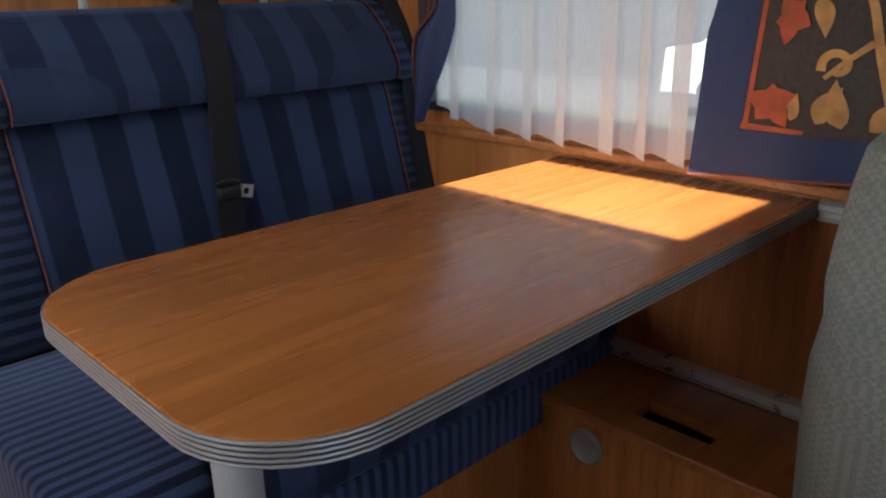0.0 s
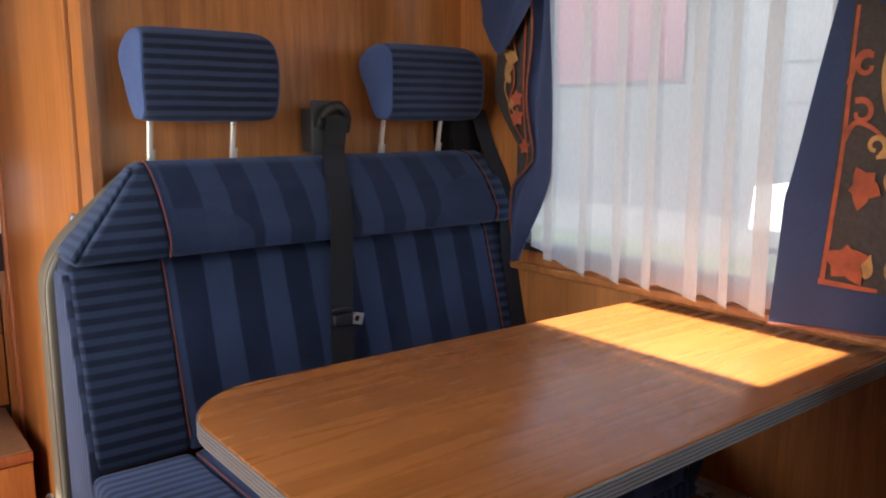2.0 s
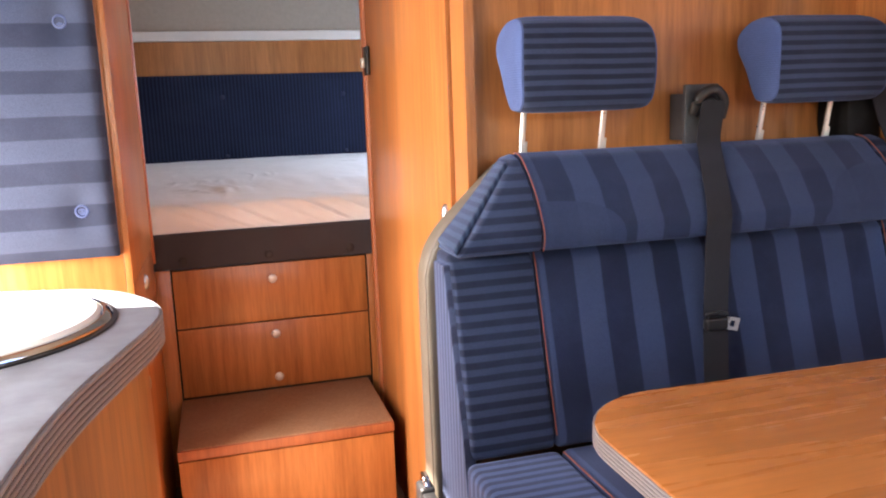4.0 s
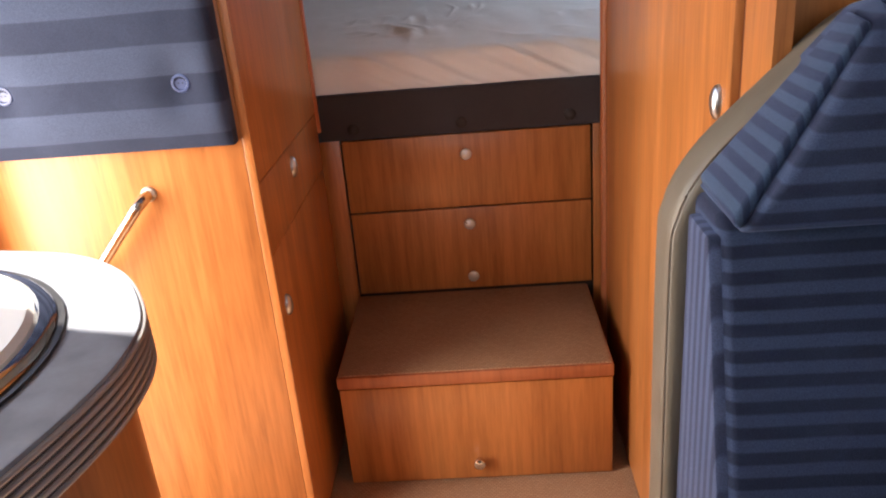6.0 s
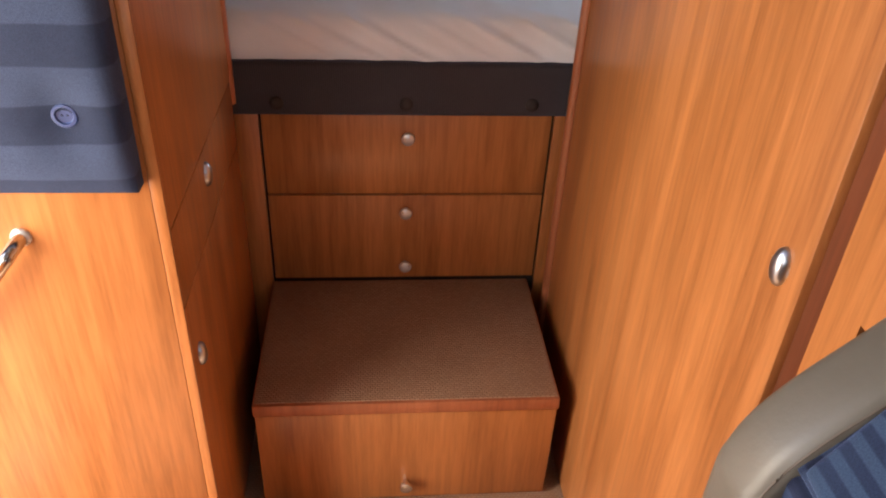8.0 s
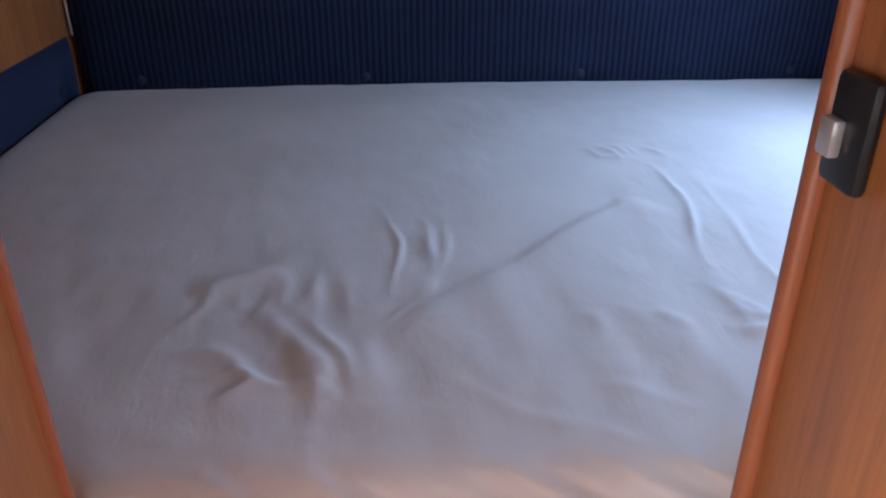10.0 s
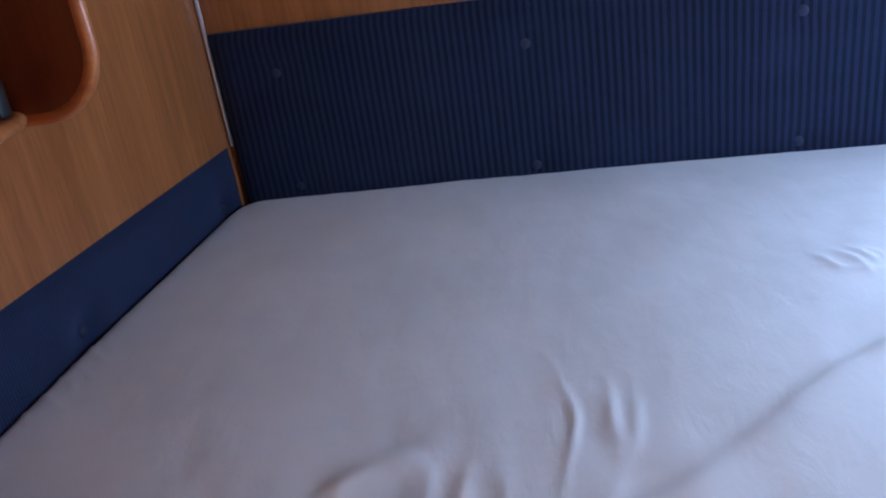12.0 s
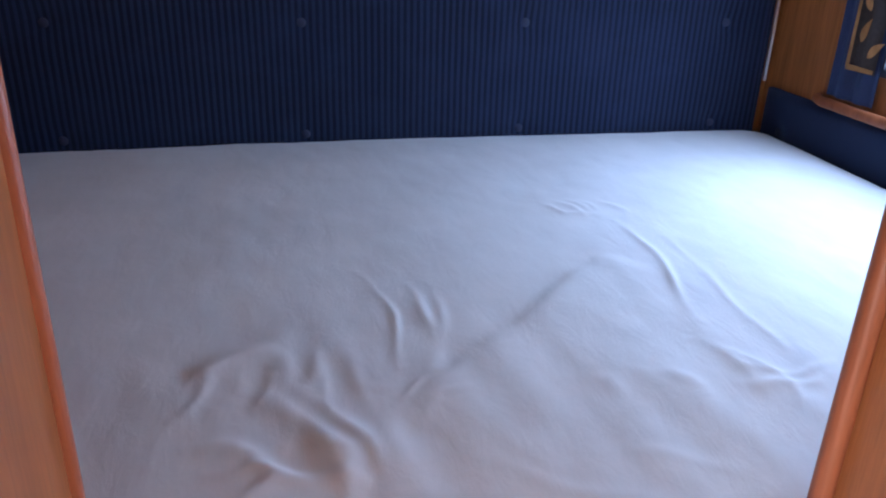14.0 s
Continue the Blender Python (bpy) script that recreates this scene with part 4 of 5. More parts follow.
def build_lap_buckle():
    k = thing("belt_buckle", 0.20, 1.32, 0.40, "black belt buckle with a metal tongue beside the bench shell", "buckle")
    part("body", box(0.172, 0.200, 1.288, 1.330, 0.372, 0.440, 0.006, 3), black_plastic, k)
    part("tongue", prism([(1.290, 0.436), (1.330, 0.440), (1.322, 0.460), (1.30, 0.457)], "x", 0.180, 0.192, 0.003), chrome, k, "shiny metal tongue")
    part("lever", prism([(1.252, 0.398), (1.288, 0.410), (1.288, 0.434), (1.256, 0.428)], "x", 0.174, 0.198, 0.004), black_plastic, k)
    part("webbing", strap([(0.186, 1.31, 0.373), (0.188, 1.315, 0.20), (0.190, 1.32, 0.004)], 0.04, 0.002, (0, 1, 0)), webbing, k)


build_middle_belt()
build_window_belt()
build_lap_buckle()


# ---- table ----
def rounded_end(x0, x1, y0, y1, r, n=10):
    """Outline of a tabletop that is square at x1 and has round corners at x0."""
    pts = [(x1, y0), (x1, y1)]
    for cx, cy, a0 in ((x0 + r, y1 - r, 90), (x0 + r, y0 + r, 180)):
        pts += [(cx + r * math.cos(radians(a0 + 90 * k / n)), cy + r * math.sin(radians(a0 + 90 * k / n))) for k in range(n + 1)]
    return pts


def ribbed_band(outline, z0, z1, ribs, depth, bm=None):
    """A moulded edge band that follows an open outline, with ridges along it."""
    bm = bm or bmesh.new()
    prof = []
    h = (z1 - z0) / ribs
    for k in range(ribs):
        b = z0 + k * h
        prof += [(0.0012, b + 0.04 * h), (depth, b + 0.22 * h), (depth, b + 0.72 * h), (0.0012, b + 0.90 * h)]
    pts = [Vector((*p, 0)) for p in outline]
    rings = []
    for i, p in enumerate(pts):
        d = (pts[min(i + 1, len(pts) - 1)] - pts[max(i - 1, 0)]).normalized()
        out = Vector((d.y, -d.x, 0))
        rings.append([bm.verts.new((p.x + out.x * o, p.y + out.y * o, z)) for o, z in [(-0.004, z0)] + prof + [(-0.004, z1)]])
    for a, c in zip(rings, rings[1:]):
        for k in range(len(a) - 1):
            bm.faces.new((a[k], a[k + 1], c[k + 1], c[k]))
    return bm


def ribs_on(parent, outline, z0, z1, n):
    """Bright rounded ribs lying on a dark edge band."""
    h = (z1 - z0) / n
    pts = [Vector((*p, 0)) for p in outline]
    for k in range(n):
        z = z0 + (k + 0.5) * h
        line = []
        for i, p in enumerate(pts):
            d = (pts[min(i + 1, len(pts) - 1)] - pts[max(i - 1, 0)]).normalized()
            line.append((p.x + d.y * 0.0012, p.y - d.x * 0.0012, z))
        part("rib", tube(line, h * 0.33, 8, None, 1.0, (0, 0, 1)), edge_grey, parent, "bright grey rib")


def build_table():
    t = thing("dinette_table", 0.72, 0.61, 0.0, "cherry wood dinette table with ribbed grey edge band", "table")
    o = rounded_end(0.253, 1.187, 0.375, 0.862, 0.118)
    o[1] = (1.187, 0.842)
    part("tabletop", prism(o, "z", 0.7265, 0.750, 0.002, 2), wood_table, t, "glossy cherry wood laminate top")
    edge = o[1:] + [o[0]]
    ribs_on(part("edge_band", ribbed_band(edge, 0.7250, 0.7488, 1, 0.0014), edge_dark, t, "dark ribbed edge band"), edge, 0.7250, 0.7488, 5)
    part("leg", tube([(0.372, 0.63, 0.004), (0.372, 0.63, 0.7265)], 0.026, 20), leg_grey, t, "round pale grey leg")
    part("foot_plate", lathe([(0.10, 0.0005), (0.10, 0.008), (0.05, 0.022), (0.03, 0.03)], (0.372, 0.63, 0), (0, 0, 1), 28), leg_grey, t)


edge_grey = plain("bright_grey_profile", (0.36, 0.355, 0.36), 0.42, 0.5, 0.02, 40, 0)
edge_dark = plain("dark_grey_profile", (0.055, 0.056, 0.062), 0.4, 0, 0.1, 40, 0)
leg_grey = plain("pale_grey_enamel", (0.46, 0.47, 0.48), 0.4, 0.0, 0.05, 20, 0.03)


def build_rails():
    for z0, y1, lab in ((0.722, 0.371, "aluminium wall rail that holds the table"), (0.398, 0.70, "aluminium lower wall rail under the table")):
        r = thing("wall_rail", XR, 0.3, z0, lab, "rail")
        part("profile", prism([(XR - 0.0005, z0), (XR - 0.0005, z0 + 0.030), (XR - 0.006, z0 + 0.030), (XR - 0.016, z0 + 0.024), (XR - 0.016, z0 + 0.016), (XR - 0.008, z0 + 0.012), (XR - 0.008, z0 + 0.005), (XR - 0.014, z0)], "y", -0.25, y1), steel_pale, r)


ring_grey = plain("grey_outlet_ring", (0.22, 0.22, 0.21), 0.4, 0, 0.08, 40, 0.03)


def build_duct_box():
    d = thing("floor_duct_box", 1.08, 0.4, 0.0, "low cherry wood box with a finger slot under the window", "box")
    part("top", pierced("z", 0.378, 0.396, 0.972, XR - 0.001, -0.25, 0.734, [(1.024, 1.074, 0.424, 0.556)]), wood_x, d)
    part("front", box(0.975, 0.989, -0.25, 0.734, 0.001, 0.3775, 0.002), wood_v, d)
    part("slot", box(1.016, 1.082, 0.416, 0.564, 0.355, 0.3682), gap_shade, d, "near-black board painted as the shade inside the finger slot")
    part("edge_strip", tube([(0.973, -0.25, 0.392), (0.973, 0.734, 0.392)], 0.004, 8), wood_edge, d)
    r = part("round_outlet", lathe([(0.020, 0.0), (0.032, 0.0), (0.032, 0.004), (0.026, 0.007), (0.020, 0.003)], (0.9745, 0.608, 0.333), (-1, 0, 0), 24), ring_grey, d, "round grey air outlet")
    # dark disc paints the shade inside the outlet
    part("hole", lathe([(0.0205, 0.0005), (0.0205, 0.002)], (0.9745, 0.608, 0.333), (-1, 0, 0), 20), gap_shade, r)


build_table()
build_rails()
build_duct_box()


# ---- curtains at the dinette window ----
def cloth_sheet(f, nu, nv):
    """A cloth surface from a function of u and v, both 0 to 1."""
    bm = bmesh.new()
    rows = [[bm.verts.new(f(i / nu, j / nv)) for i in range(nu + 1)] for j in range(nv + 1)]
    for a, b in zip(rows, rows[1:]):
        for i in range(nu):
            bm.faces.new((a[i], a[i + 1], b[i + 1], b[i]))
    return bm


def build_sheer():
    s = thing("sheer_curtain", 1.15, 0.78, 0.78, "white gathered voile curtain over the dinette window", "curtain")

    # plan of the gathers: a flat stretch, then a fold three layers deep
    rng = random.Random(11)
    y, plan = 1.150, [(1.152, 1.150)]
    while y > 0.50:
        flat, w = rng.uniform(0.034, 0.082), rng.uniform(0.016, 0.040)
        y -= flat
        plan += [(1.153, y + 0.4 * flat), (1.150, y), (1.143, y - w), (1.149, y + 0.002), (1.157, y - w)]
        y -= w
    line = []
    for (xa, ya), (xb, yb) in zip(plan, plan[1:]):
        n = max(2, round(math.hypot(xb - xa, yb - ya) / 0.0025))
        line += [(xa + (xb - xa) * k / n, ya + (yb - ya) * k / n) for k in range(n)]
    line = np.array(line)
    for _ in range(3):
        line[1:-1] = (line[:-2] + 2 * line[1:-1] + line[2:]) / 4
    count = len(line) - 1

    def f(u, v):
        x, y = line[min(count, round(u * count))]
        hem = 0.786 + 0.034 * max(0.0, 1 - 6 * u) + 0.9 * (x - 1.150) - 0.004 * u
        z = hem + (1.52 - hem) * v
        sway = 0.006 * math.sin(2.5 * v + 7 * u) * (1 - v)
        return (1.150 + (x - 1.150) * (1.25 - 0.35 * v) + 0.004 * math.sin(4 * v + 6 * u), y + sway - 0.02 * max(0, 1 - 6 * u) * (1 - v), z)

    part("voile", cloth_sheet(f, count, 22), voile, s)
    part("hem", tube([f(k / count, 0.0) for k in range(count + 1)], 0.0014, 6), voile, s, "stitched white hem")
    part("header_rail", box(1.138, 1.166, 0.30, 1.30, 1.522, 1.54, 0.003), white_paint, s)


def leaf(bm, y, z, length, width, angle, x, curve=0.3):
    """A flat printed leaf or petal."""
    ca, sa = math.cos(radians(angle)), math.sin(radians(angle))
    top, bot = [], []
    for k in range(9):
        t = k / 8
        w = width * math.sin(math.pi * t ** 0.75) * (1 - 0.25 * t)
        c = curve * length * t * (1 - t)
        top.append((t * length, c + w / 2))
        bot.append((t * length, c - w / 2))
    vs = [bm.verts.new((x, y - (ca * a - sa * b), z + sa * a + ca * b)) for a, b in top + bot[-2:0:-1]]
    bm.faces.new(vs)
    return bm


def vine(bm, pts, w, x):
    """A flat printed stem."""
    ps = bezier([(x, p[0], p[1]) for p in pts], 7)
    prev = None
    for i, p in enumerate(ps):
        d = (ps[min(i + 1, len(ps) - 1)] - ps[max(i - 1, 0)]).normalized()
        s = d.cross(Vector((1, 0, 0))) * w / 2 * (1 - 0.4 * i / len(ps))
        cur = (bm.verts.new(p + s), bm.verts.new(p - s))
        if prev:
            bm.faces.new((*prev, cur[1], cur[0]))
        prev = cur
    return bm


def curl(bm, y, z, r, a0, turn, w, x):
    return vine(bm, [(y - r * (1 - 0.62 * k / 8) * math.cos(radians(a0 + turn * k / 8)), z + r * (1 - 0.62 * k / 8) * math.sin(radians(a0 + turn * k / 8))) for k in range(9)], w, x)


def build_drape_front():
    d = thing("drape", 1.115, 0.4, 0.77, "navy drape with a taupe panel of orange flowers beside the window", "curtain", "drapes of the dinette window")
    z0, zh = 0.776, 0.76

    def edge(v):
        z = z0 + zh * v
        return 0.542 - 0.010 * min(1, (z - 0.776) / 0.228) - 0.060 * max(0, min(1, (z - 0.98) / 0.30)) ** 0.9

    def depth(y, z):
        return 1.116 + 0.004 * math.sin(38 * y + 3 * z) + 0.003 * math.sin(17 * z + 20 * y)

    def f(u, v):
        e = edge(v)
        y = e + (0.02 - e) * u
        z = z0 + 0.040 * u + (zh - 0.04 * u) * v
        return (depth(y, z), y, z)

    part("cloth", cloth_sheet(f, 60, 40), drape_blue, d)

    def panel(u, v):
        z = 0.852 + 0.68 * v
        y = 0.469 - 0.05 * (z - 0.852) + (0.06 - 0.469) * u
        return (depth(y, z) - 0.003, y, z)

    part("printed_panel", cloth_sheet(panel, 40, 40), taupe_print, d, "dark taupe panel with a floral print")

    def press(bm, off):
        for v in bm.verts:
            v.co.x = depth(v.co.y, v.co.z) - off
        return bm

    bm = vine(bmesh.new(), [(0.463, 0.856), (0.456, 0.98), (0.449, 1.10), (0.442, 1.26)], 0.008, 0)
    vine(bm, [(0.469, 0.857), (0.42, 0.857), (0.38, 0.857)], 0.009, 0)
    part("panel_border", press(bm, 0.0045), orange_print, d, "orange border of the panel")
    stems = (((0.270, 0.86), (0.298, 0.95), (0.324, 1.039), (0.379, 1.093), (0.398, 1.15), (0.392, 1.20), (0.362, 1.24)),
             ((0.324, 1.039), (0.36, 1.052), (0.40, 1.047)), ((0.298, 0.95), (0.27, 1.03), (0.23, 1.10), (0.20, 1.19)),
             ((0.31, 0.975), (0.335, 0.955), (0.362, 0.930)), ((0.25, 1.07), (0.28, 1.12), (0.275, 1.18)))
    for k, pts in enumerate(stems):
        part("printed_stem", press(vine(bmesh.new(), pts, 0.012 if k in (0, 2) else 0.009, 0), 0.0050), tan_print, d)
    for y, z, r, a, t, w in ((0.348, 0.946, 0.020, 200, -330, 0.012), (0.402, 1.063, 0.016, -60, 330, 0.009), (0.285, 1.14, 0.020, 200, -330, 0.010), (0.19, 0.98, 0.02, 100, 320, 0.010)):
        part("printed_curl", press(curl(bmesh.new(), y, z, r, a, t, w, 0), 0.0053), tan_print, d)
    for y, z, ln, w, a in ((0.380, 1.030, 0.052, 0.028, -75), (0.366, 0.87, 0.058, 0.032, 60), (0.335, 0.866, 0.065, 0.034, 100), (0.302, 0.866, 0.06, 0.03, 40), (0.366, 1.14, 0.070, 0.042, 40), (0.352, 1.22, 0.048, 0.026, 30), (0.398, 0.872, 0.038, 0.024, 80), (0.25, 0.92, 0.07, 0.036, 70), (0.22, 1.03, 0.07, 0.036, 110), (0.19, 1.17, 0.06, 0.034, 60), (0.27, 1.25, 0.07, 0.036, 80), (0.16, 0.90, 0.07, 0.036, 60)):
        part("printed_leaf", press(leaf(bmesh.new(), y, z, ln, w, a, 0), 0.0056), tan_print, d)
    for y, z, r, a in ((0.428, 0.892, 0.040, 20), (0.412, 1.004, 0.036, 50), (0.262, 1.10, 0.038, 5), (0.13, 1.02, 0.04, 30)):
        for k in range(5):
            part("printed_petal", press(leaf(bmesh.new(), y + 0.004 * math.cos(k * 2.1), z, r * (0.85 + 0.2 * math.sin(3 * k + a)), r * 0.80, a + 72 * k, 0, 0.15), 0.0060 + 0.0002 * k), orange_print, d)
    for y, z, r, a, t in ((0.428, 1.110, 0.019, 120, -300), (0.424, 1.175, 0.017, 60, 300), (0.15, 1.13, 0.02, 60, 300)):
        part("printed_curl", press(curl(bmesh.new(), y, z, r, a, t, 0.009, 0), 0.0056), orange_print, d)
    for pts in (((0.450, 1.07), (0.436, 1.095), (0.41, 1.088), (0.388, 1.07)), ((0.448, 1.15), (0.436, 1.19), (0.42, 1.195))):
        part("printed_stem", press(vine(bmesh.new(), pts, 0.008, 0), 0.0050), orange_print, d)
    part("bottom_piping", tube([f(k / 30, 0.0) for k in range(31)], 0.0026, 8), piping_orange, d, "orange bottom piping")

    def swag(u, v):
        y = 0.55 - 0.52 * u
        sag = 1.235 + 0.10 * abs(1 - 2.4 * u) ** 1.3
        return (1.092 - 0.014 * math.sin(9 * v + 3 * u) - 0.012 * math.sin(math.pi * v), y, sag + (1.56 - sag) * v)

    part("swag", cloth_sheet(swag, 40, 24), drape_blue, d, "navy gathered swag")


def build_drape_rear():
    d = thing("drape", 1.13, 1.15, 0.79, "navy drape with orange edged printed lining beside the bench", "curtain", "drapes of the dinette window")

    def left(z):
        k = 1 / (1 + math.exp((z - 0.985) / 0.014))
        return 1.112 + 0.068 * k - 0.012 * math.sin((z - 0.9) * 20) * (1 - k)

    def f(u, v):
        z = 0.785 + 0.78 * v
        right = 1.060 + 0.095 * max(0.0, 1 - (z - 0.785) / 0.20) ** 1.3
        lf = max(left(z) - 0.022 * max(0, 1 - (z - 0.785) / 0.09), right + 0.004)
        return (1.128 + 0.012 * math.sin(7 * u + 5 * v), right + (lf - right) * u, z)

    part("cloth", cloth_sheet(f, 24, 60), drape_blue, d)

    def lining(u, v):
        z = 0.935 + 0.40 * v
        lf = left(z)
        wide = 0.004 + 0.135 * min(1.0, v / 0.55) ** 0.8
        return (1.126 + 0.012 * math.sin(7 + 5 * (z - 0.785) / 0.78) - 0.002 + 0.03 * u, lf - 0.002 + wide * u, z)

    part("printed_lining", cloth_sheet(lining, 14, 40), taupe_print, d, "dark taupe printed lining")
    for v, u, ln, w, a in ((0.72, 0.30, 0.055, 0.030, 150), (0.66, 0.62, 0.05, 0.028, 40), (0.60, 0.45, 0.045, 0.02, 110), (0.46, 0.55, 0.04, 0.022, 70), (0.80, 0.6, 0.045, 0.026, 60)):
        p = lining(u, v)
        part("printed_leaf", leaf(bmesh.new(), p[1], p[2], ln, w, a, p[0] - 0.006), tan_print, d)
    for v, u, r in ((0.42, 0.35, 0.022), (0.26, 0.45, 0.018), (0.52, 0.25, 0.02)):
        p = lining(u, v)
        for k in range(5):
            part("printed_petal", leaf(bmesh.new(), p[1], p[2], r, r * 0.75, 20 + 72 * k, p[0] - 0.007 - 0.0002 * k), orange_print, d)
    def pressed(bm):
        for v in bm.verts:
            z = v.co.z
            wide = 0.004 + 0.135 * min(1.0, max(0.01, (z - 0.935) / 0.22)) ** 0.8
            u = (v.co.y - left(z) + 0.002) / wide
            v.co.x = 1.124 + 0.012 * math.sin(7 + 5 * (z - 0.785) / 0.78) + 0.03 * u - 0.005
        return bm

    for mat, pts in ((orange_print, [(0.30, 0.95), (0.55, 0.80), (0.35, 0.62), (0.60, 0.46), (0.45, 0.28)]), (tan_print, [(0.62, 0.90), (0.40, 0.74), (0.62, 0.58), (0.38, 0.40)]), (orange_print, [(0.12, 0.98), (0.12, 0.7), (0.14, 0.4), (0.2, 0.15)])):
        part("printed_stem", pressed(vine(bmesh.new(), [lining(u, v)[1:] for u, v in pts], 0.008, 0)), mat, d)
    part("edge_piping", tube([(f(1.0, k / 60)[0] - 0.004, f(1.0, k / 60)[1], f(1.0, k / 60)[2]) for k in range(3, 60)], 0.0030, 8), piping_orange, d, "orange edge piping")

    def swag(u, v):
        low = 1.235 + 0.11 * abs(2 * u - 1.2) ** 1.5
        return (1.100 - 0.012 * math.sin(8 * v + 4 * u) - 0.01 * math.sin(math.pi * v) + 0.02 * u, 1.055 + 0.22 * u, low + (1.56 - low) * v)

    part("swag", cloth_sheet(swag, 24, 24), drape_blue, d, "navy gathered swag")


build_sheer()
build_drape_front()
build_drape_rear()


# ---- kitchen ----
def counter_outline(inset=0.0):
    pts = bezier([(-0.312, -0.30, 0), (-0.306, 0.20, 0), (-0.298, 0.50, 0), (-0.291, 0.66, 0), (-0.276, 0.79, 0), (-0.247, 0.92, 0), (-0.222, 1.03, 0), (-0.217, 1.10, 0), (-0.232, 1.165, 0), (-0.282, 1.245, 0), (-0.348, 1.292, 0), (-0.44, 1.315, 0)], 6)
    out = []
    for i, p in enumerate(pts):
        d = (pts[min(i + 1, len(pts) - 1)] - pts[max(i - 1, 0)]).normalized()
        out.append((p.x - d.y * inset, p.y + d.x * inset))
    return out


def build_kitchen():
    k = thing("kitchen_unit", -0.55, 0.6, 0.0, "curved cherry wood kitchen unit with a grey worktop", "kitchen unit")
    part("worktop", prism(counter_outline() + [(XL + 0.002, 1.315), (XL + 0.002, -0.30)], "z", 0.822, 0.860, 0.002, 2), worktop, k, "blue-grey stone-pattern worktop")
    ribs_on(part("edge_band", ribbed_band(counter_outline(), 0.818, 0.858, 1, 0.0014), edge_dark, k, "dark ribbed edge band"), counter_outline(), 0.818, 0.858, 6)
    part("curved_front", prism(counter_outline(0.022) + [(XL + 0.002, 1.29), (XL + 0.002, -0.30)], "z", 0.03, 0.8215, 0.002, 1), wood_v, k)
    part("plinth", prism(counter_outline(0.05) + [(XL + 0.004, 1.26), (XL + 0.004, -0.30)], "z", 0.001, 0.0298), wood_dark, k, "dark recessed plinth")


def build_sink():
    s = thing("round_sink", -0.465, 1.07, 0.86, "round sink with white lid and dark rim in the worktop", "sink")
    c = (-0.465, 1.07, 0.8602)
    part("rim", lathe([(0.191, 0.0), (0.193, 0.004), (0.189, 0.008), (0.182, 0.009), (0.180, 0.004)], c, (0, 0, 1), 56), chrome, s, "polished steel rim")
    part("gasket", lathe([(0.1985, 0.0), (0.1985, 0.0025), (0.1915, 0.0025)], c, (0, 0, 1), 56), black_plastic, s, "black gasket")
    lid = part("lid", lathe([(0.178, 0.004), (0.179, 0.010), (0.175, 0.0145), (0.14, 0.016), (0.02, 0.0165)], c, (0, 0, 1), 56), white_lid, s, "white round lid")
    hole = [(c[0] - 0.06 + 0.055 * math.cos(2 * math.pi * q / 20), c[1] + 0.115 + 0.020 * math.sin(2 * math.pi * q / 20)) for q in range(20)]
    # raised dark disc paints the recess's shade; the lid isn't cut
    part("grip_recess", prism(hole, "z", c[2] + 0.0155, c[2] + 0.0180), gap_shade, lid, "near-black disc painted as the shaded grip recess")


def build_entry_step():
    e = thing("entrance_tread", -0.70, 1.6, 0.0, "black rubber entrance tread with a metal edge at the doorway", "step tread")
    pts = [(XL + 0.004, 1.33), (-0.62, 1.33), (-0.588, 1.37), (-0.588, 1.75), (-0.606, 1.80), (-0.65, 1.832), (XL + 0.004, 1.838)]
    part("tread", prism(pts, "z", 0.001, 0.045, 0.006, 2), black_plastic, e)
    part("metal_edge", tube([(-0.5865, 1.38, 0.014), (-0.5865, 1.745, 0.014)], 0.004, 8), metal_alu, e)


build_kitchen()
build_sink()
build_entry_step()


# ---- cab seat beside the table ----
def build_cab_seat():
    s = thing("cab_seat", 0.75, 0.0, 0.0, "pale lozenge-patterned cab seat turned beside the table", "seat")
    rows = [(0.36, 0.83, 0.11), (0.45, 0.826, 0.11), (0.60, 0.824, 0.105), (0.70, 0.842, 0.10), (0.78, 0.872, 0.092), (0.84, 0.904, 0.082), (0.88, 0.918, 0.07), (0.90, 0.955, 0.05), (0.91, 0.99, 0.03)]
    bm = bmesh.new()
    rings = []
    for z, x0, th in rows:
        ring = []
        xm, x1 = 1.0, 2.0 - x0
        n = 28
        for k in range(n):
            a = 2 * math.pi * k / n
            ca, sa = math.cos(a), math.sin(a)
            ex = (abs(ca) ** 0.55) * (1 if ca > 0 else -1)
            ey = (abs(sa) ** 0.75) * (1 if sa > 0 else -1)
            ring.append(bm.verts.new((xm + (x1 - x0) / 2 * ex, 0.185 + 0.06 * (z - 0.6) + th * ey * 0.75, z)))
        rings.append(ring)
    for a, b in zip(rings, rings[1:]):
        for k in range(len(a)):
            bm.faces.new((a[k], a[(k + 1) % len(a)], b[(k + 1) % len(a)], b[k]))
    bm.faces.new(rings[0][::-1])
    bm.faces.new(rings[-1])
    bmesh.ops.subdivide_edges(bm, edges=bm.edges[:], cuts=1, use_grid_fill=True, smooth=0.4)
    for v in bm.verts:
        v.co.y += 0.008 * math.exp(-((v.co.z - 0.70) / 0.012) ** 2) * (-1 if v.co.y > 0.20 else 0)
    part("backrest", bm, seat_cloth, s)
    part("seat_cushion", box(0.73, 1.16, -0.38, 0.10, 0.36, 0.50, 0.04, 3), seat_cloth, s)
    part("pedestal", box(0.80, 1.10, -0.30, 0.03, 0.001, 0.36, 0.01), black_plastic, s)


build_cab_seat()


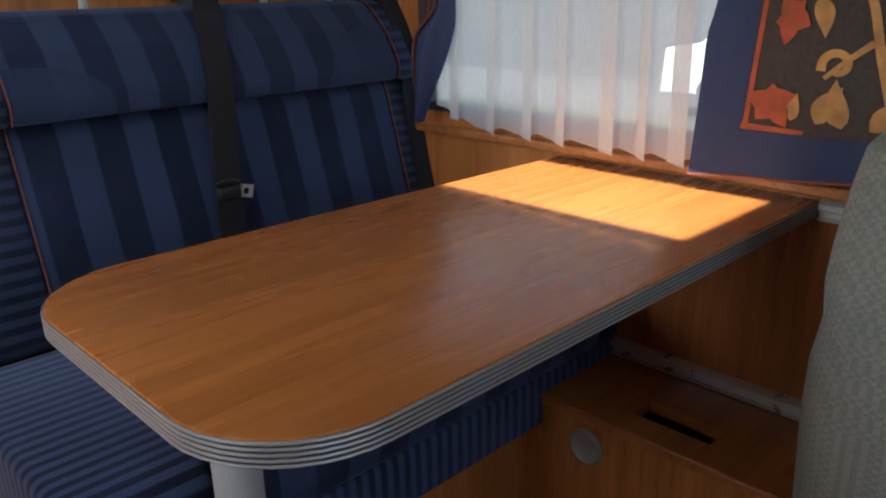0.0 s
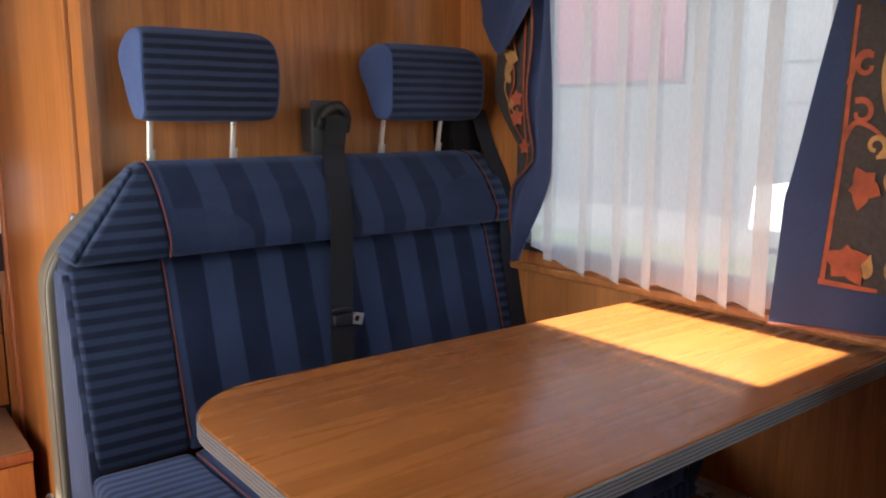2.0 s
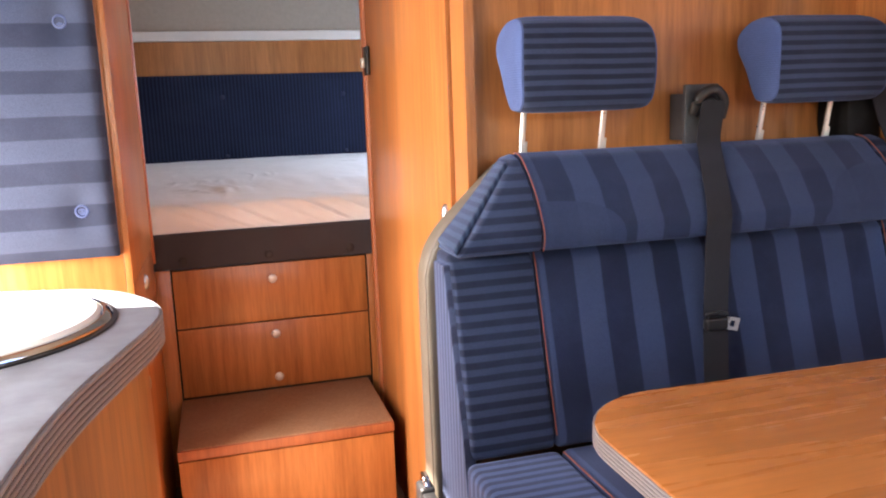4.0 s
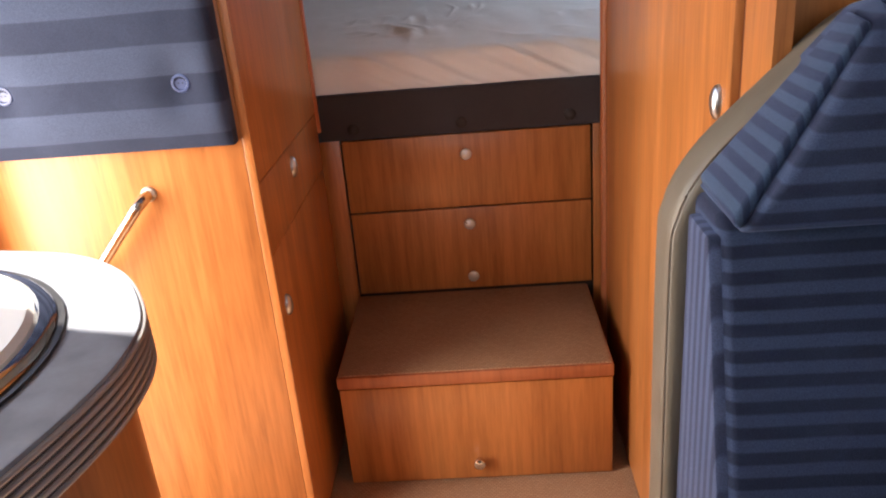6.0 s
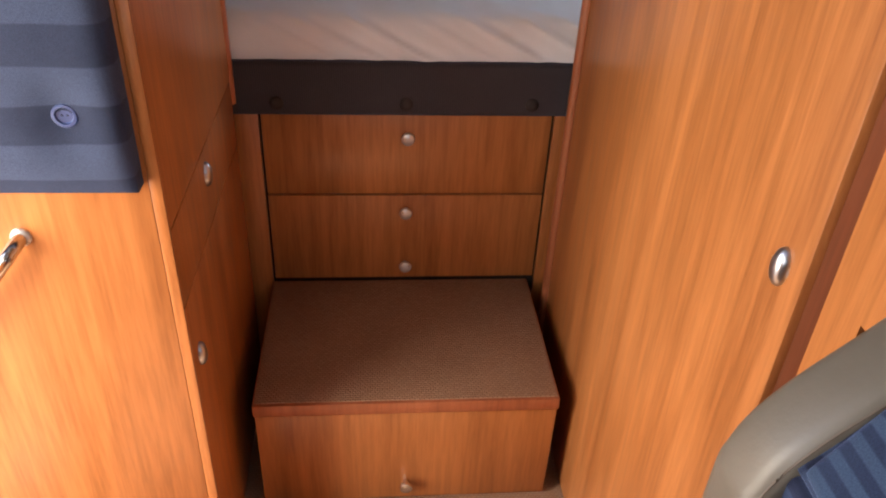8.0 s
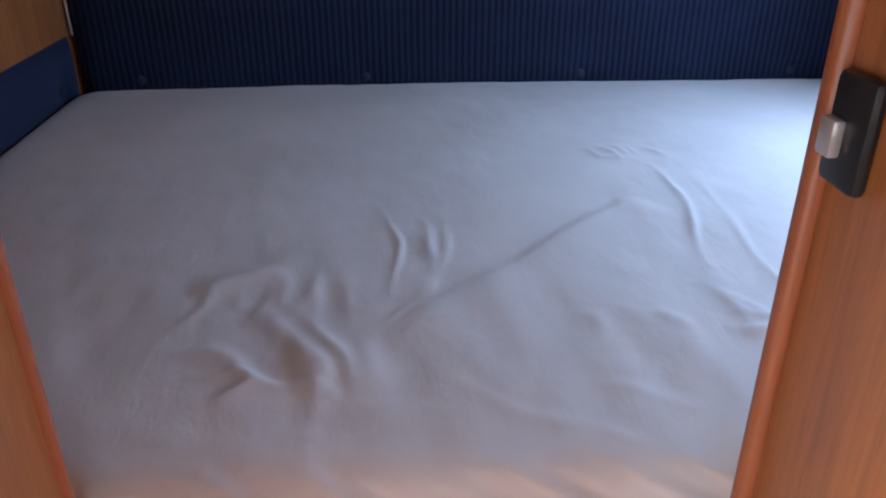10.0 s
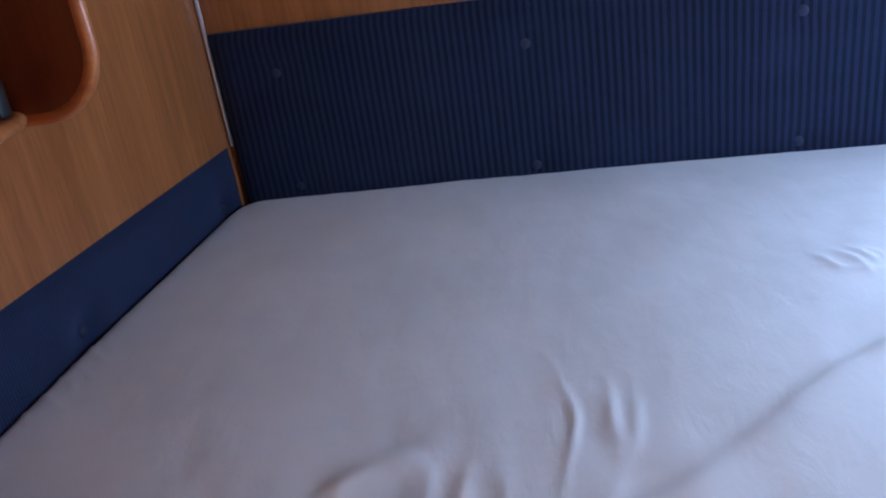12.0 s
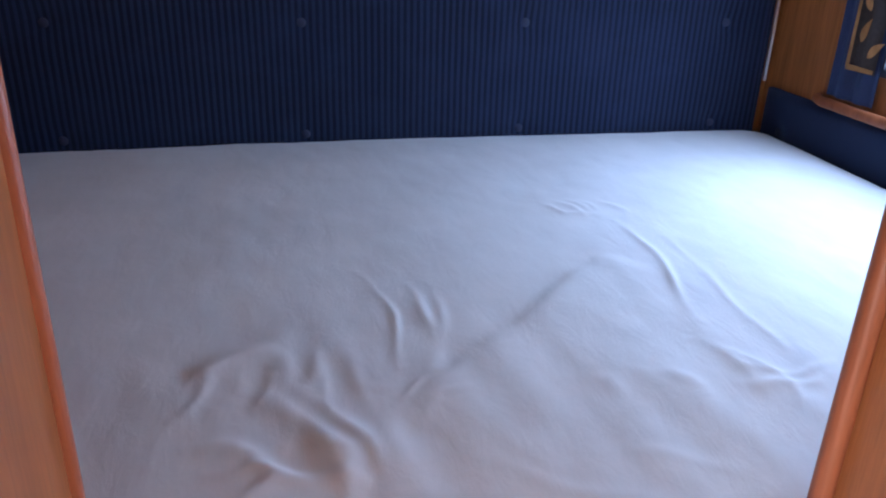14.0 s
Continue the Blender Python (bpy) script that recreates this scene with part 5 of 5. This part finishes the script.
# ---- bed alcove fittings ----
def build_corner_shelf():
    s = thing("wall_shelf", XL, 2.7, 1.31, "cherry wood wall shelf with rounded end panel above the bed", "shelf")
    o = [(XL + 0.001, 1.68), (XL + 0.001, 1.322), (-0.515, 1.322)]
    o += [(-0.515 + 0.07 * math.sin(radians(a)), 1.392 - 0.07 * math.cos(radians(a))) for a in range(10, 91, 10)]
    o += [(-0.445, 1.68)]
    part("end_panel", prism(o, "y", 2.798, 2.812, 0.0), wood_dark, s, "dark reddish end panel with a rounded corner")
    part("rim", tube([(p[0], 2.803, p[1]) for p in o[1:]], 0.0078, 12, None, 1.0, (0, 1, 0)), wood_x, s, "pale rounded rim")
    for edge, z in ((-0.502, 1.320), (-0.490, 1.436)):
        b = [(XL + 0.001, 2.49), (edge - 0.04, 2.49), (edge - 0.003, 2.656), (edge, 2.703), (edge - 0.005, 2.738), (edge - 0.022, 2.770), (edge - 0.055, 2.789), (XL + 0.001, 2.7970)]
        part("board", prism(b, "z", z, z + 0.015, 0.004, 3), wood_edge, s, "dark reddish shelf board with a pale edge")
        part("board_edge", tube([(p[0], p[1], z + 0.0075) for p in b[1:-1]], 0.0085, 10), wood_x, s, "pale rounded rim")


def build_phone():
    p = thing("remote_control", -0.53, 2.745, 1.3355, "small black remote control with a pale label on the shelf", "remote control")
    part("case", box(-0.548, -0.514, 2.738, 2.756, 1.3352, 1.380, 0.003), black_plastic, p)
    part("label", box(-0.535, -0.517, 2.7360, 2.7385, 1.352, 1.366, 0.0005), white_paint, p)


def build_reading_lamp():
    l = thing("wall_switch", 0.31, 2.31, 1.25, "small black switch with a metal catch on the wardrobe edge", "switch")
    part("housing", box(0.300, 0.3122, 2.272, 2.322, 1.208, 1.290, 0.006, 2), black_plastic, l)
    part("catch", box(0.291, 0.301, 2.296, 2.316, 1.230, 1.258, 0.003), metal_satin, l)


def build_bed_curtain():
    d = thing("bed_curtain", 1.165, 3.45, 1.05, "navy curtain with a printed panel beside the bed window", "curtain")

    def f(u, v):
        return (1.170 + 0.005 * math.sin(16 * u), 3.522 - 0.16 * u, 1.052 + 0.46 * v)

    part("cloth", cloth_sheet(f, 24, 20), drape_blue, d)

    def g(u, v):
        return (1.161 + 0.003 * math.sin(9 * u), 3.462 - 0.09 * u, 1.125 + 0.38 * v)

    part("printed_panel", cloth_sheet(g, 10, 10), taupe_print, d, "dark taupe printed panel")
    part("printed_stem", vine(bmesh.new(), [(3.458, 1.13), (3.458, 1.28), (3.458, 1.45)], 0.012, 1.1565), tan_print, d)
    part("printed_stem", vine(bmesh.new(), [(3.462, 1.132), (3.372, 1.132)], 0.014, 1.1565), tan_print, d)
    for y, z, a in ((3.43, 1.19, 70), (3.42, 1.26, 110), (3.40, 1.16, 40)):
        part("printed_leaf", leaf(bmesh.new(), y, z, 0.06, 0.024, a, 1.156), tan_print, d)
    part("rail", tube([(1.176, 3.56, 1.034), (1.166, 3.53, 1.033), (1.164, 3.40, 1.033), (1.164, 2.62, 1.033)], 0.013, 10), wood_edge, d, "rounded wooden rail under the curtain")


build_corner_shelf()
build_phone()
build_reading_lamp()
build_bed_curtain()


# ---- outside ----
structure("ground", pierced("z", -0.62, -0.60, -400, 400, -400, 400, []), asphalt, "grey asphalt yard around the vehicle")
structure("lawn_strip", box(6.0, 8.5, -30, 40, -0.60, -0.56), lawn, "strip of mown lawn")


def build_hall():
    h = thing("hall_building", 13.5, 10, -0.6, "grey industrial hall with a red band, beyond the yard", "building")
    part("wall", box(12.0, 24.0, -8, 38, -0.6, 5.6), facade_grey, h)
    part("sign_band", box(11.93, 11.998, 8.36, 11.4, 1.75, 3.4, 0.02), facade_red, h, "red band on the facade")
    part("roof", box(11.8, 24.2, -8.2, 38.2, 5.6, 5.9, 0.03), facade_grey, h)
    for y in (2.4, 5.1):
        g = part("gate", box(11.95, 11.999, y, y + 2.2, -0.6, 3.1, 0.02), gate_pale, h, "pale sectional gate")
        for k in range(1, 5):
            part("joint", box(11.94, 11.951, y, y + 2.2, -0.6 + 0.64 * k - 0.012, -0.6 + 0.64 * k + 0.012), facade_grey, g)


def build_car():
    c = thing("parked_car", 6.2, 1.2, -0.6, "white parked car outside the window", "car")
    prof = [(-0.9, -0.32), (-0.88, 0.10), (-0.65, 0.22), (0.0, 0.30), (0.6, 0.72), (1.9, 0.74), (2.6, 0.32), (3.05, 0.24), (3.1, -0.32)]
    part("body", prism(prof, "x", 5.4, 7.0, 0.07, 3), car_white, c)
    part("side_glass", prism([(0.15, 0.33), (0.68, 0.66), (1.82, 0.67), (2.4, 0.34)], "x", 5.385, 5.399), car_dark, c)
    for y in (-0.15, 2.25):
        w = part("wheel", lathe([(0.20, -0.1), (0.31, -0.1), (0.32, 0.0), (0.31, 0.10), (0.20, 0.11)], (5.48, y, -0.28), (-1, 0, 0), 28), rubber, c)
        part("rim", lathe([(0.20, 0.0), (0.19, 0.105), (0.05, 0.12)], (5.48, y, -0.28), (-1, 0, 0), 20), metal_satin, w)
    return c


build_hall()
build_car().location += Vector((3.6, 2.15, 0.0))
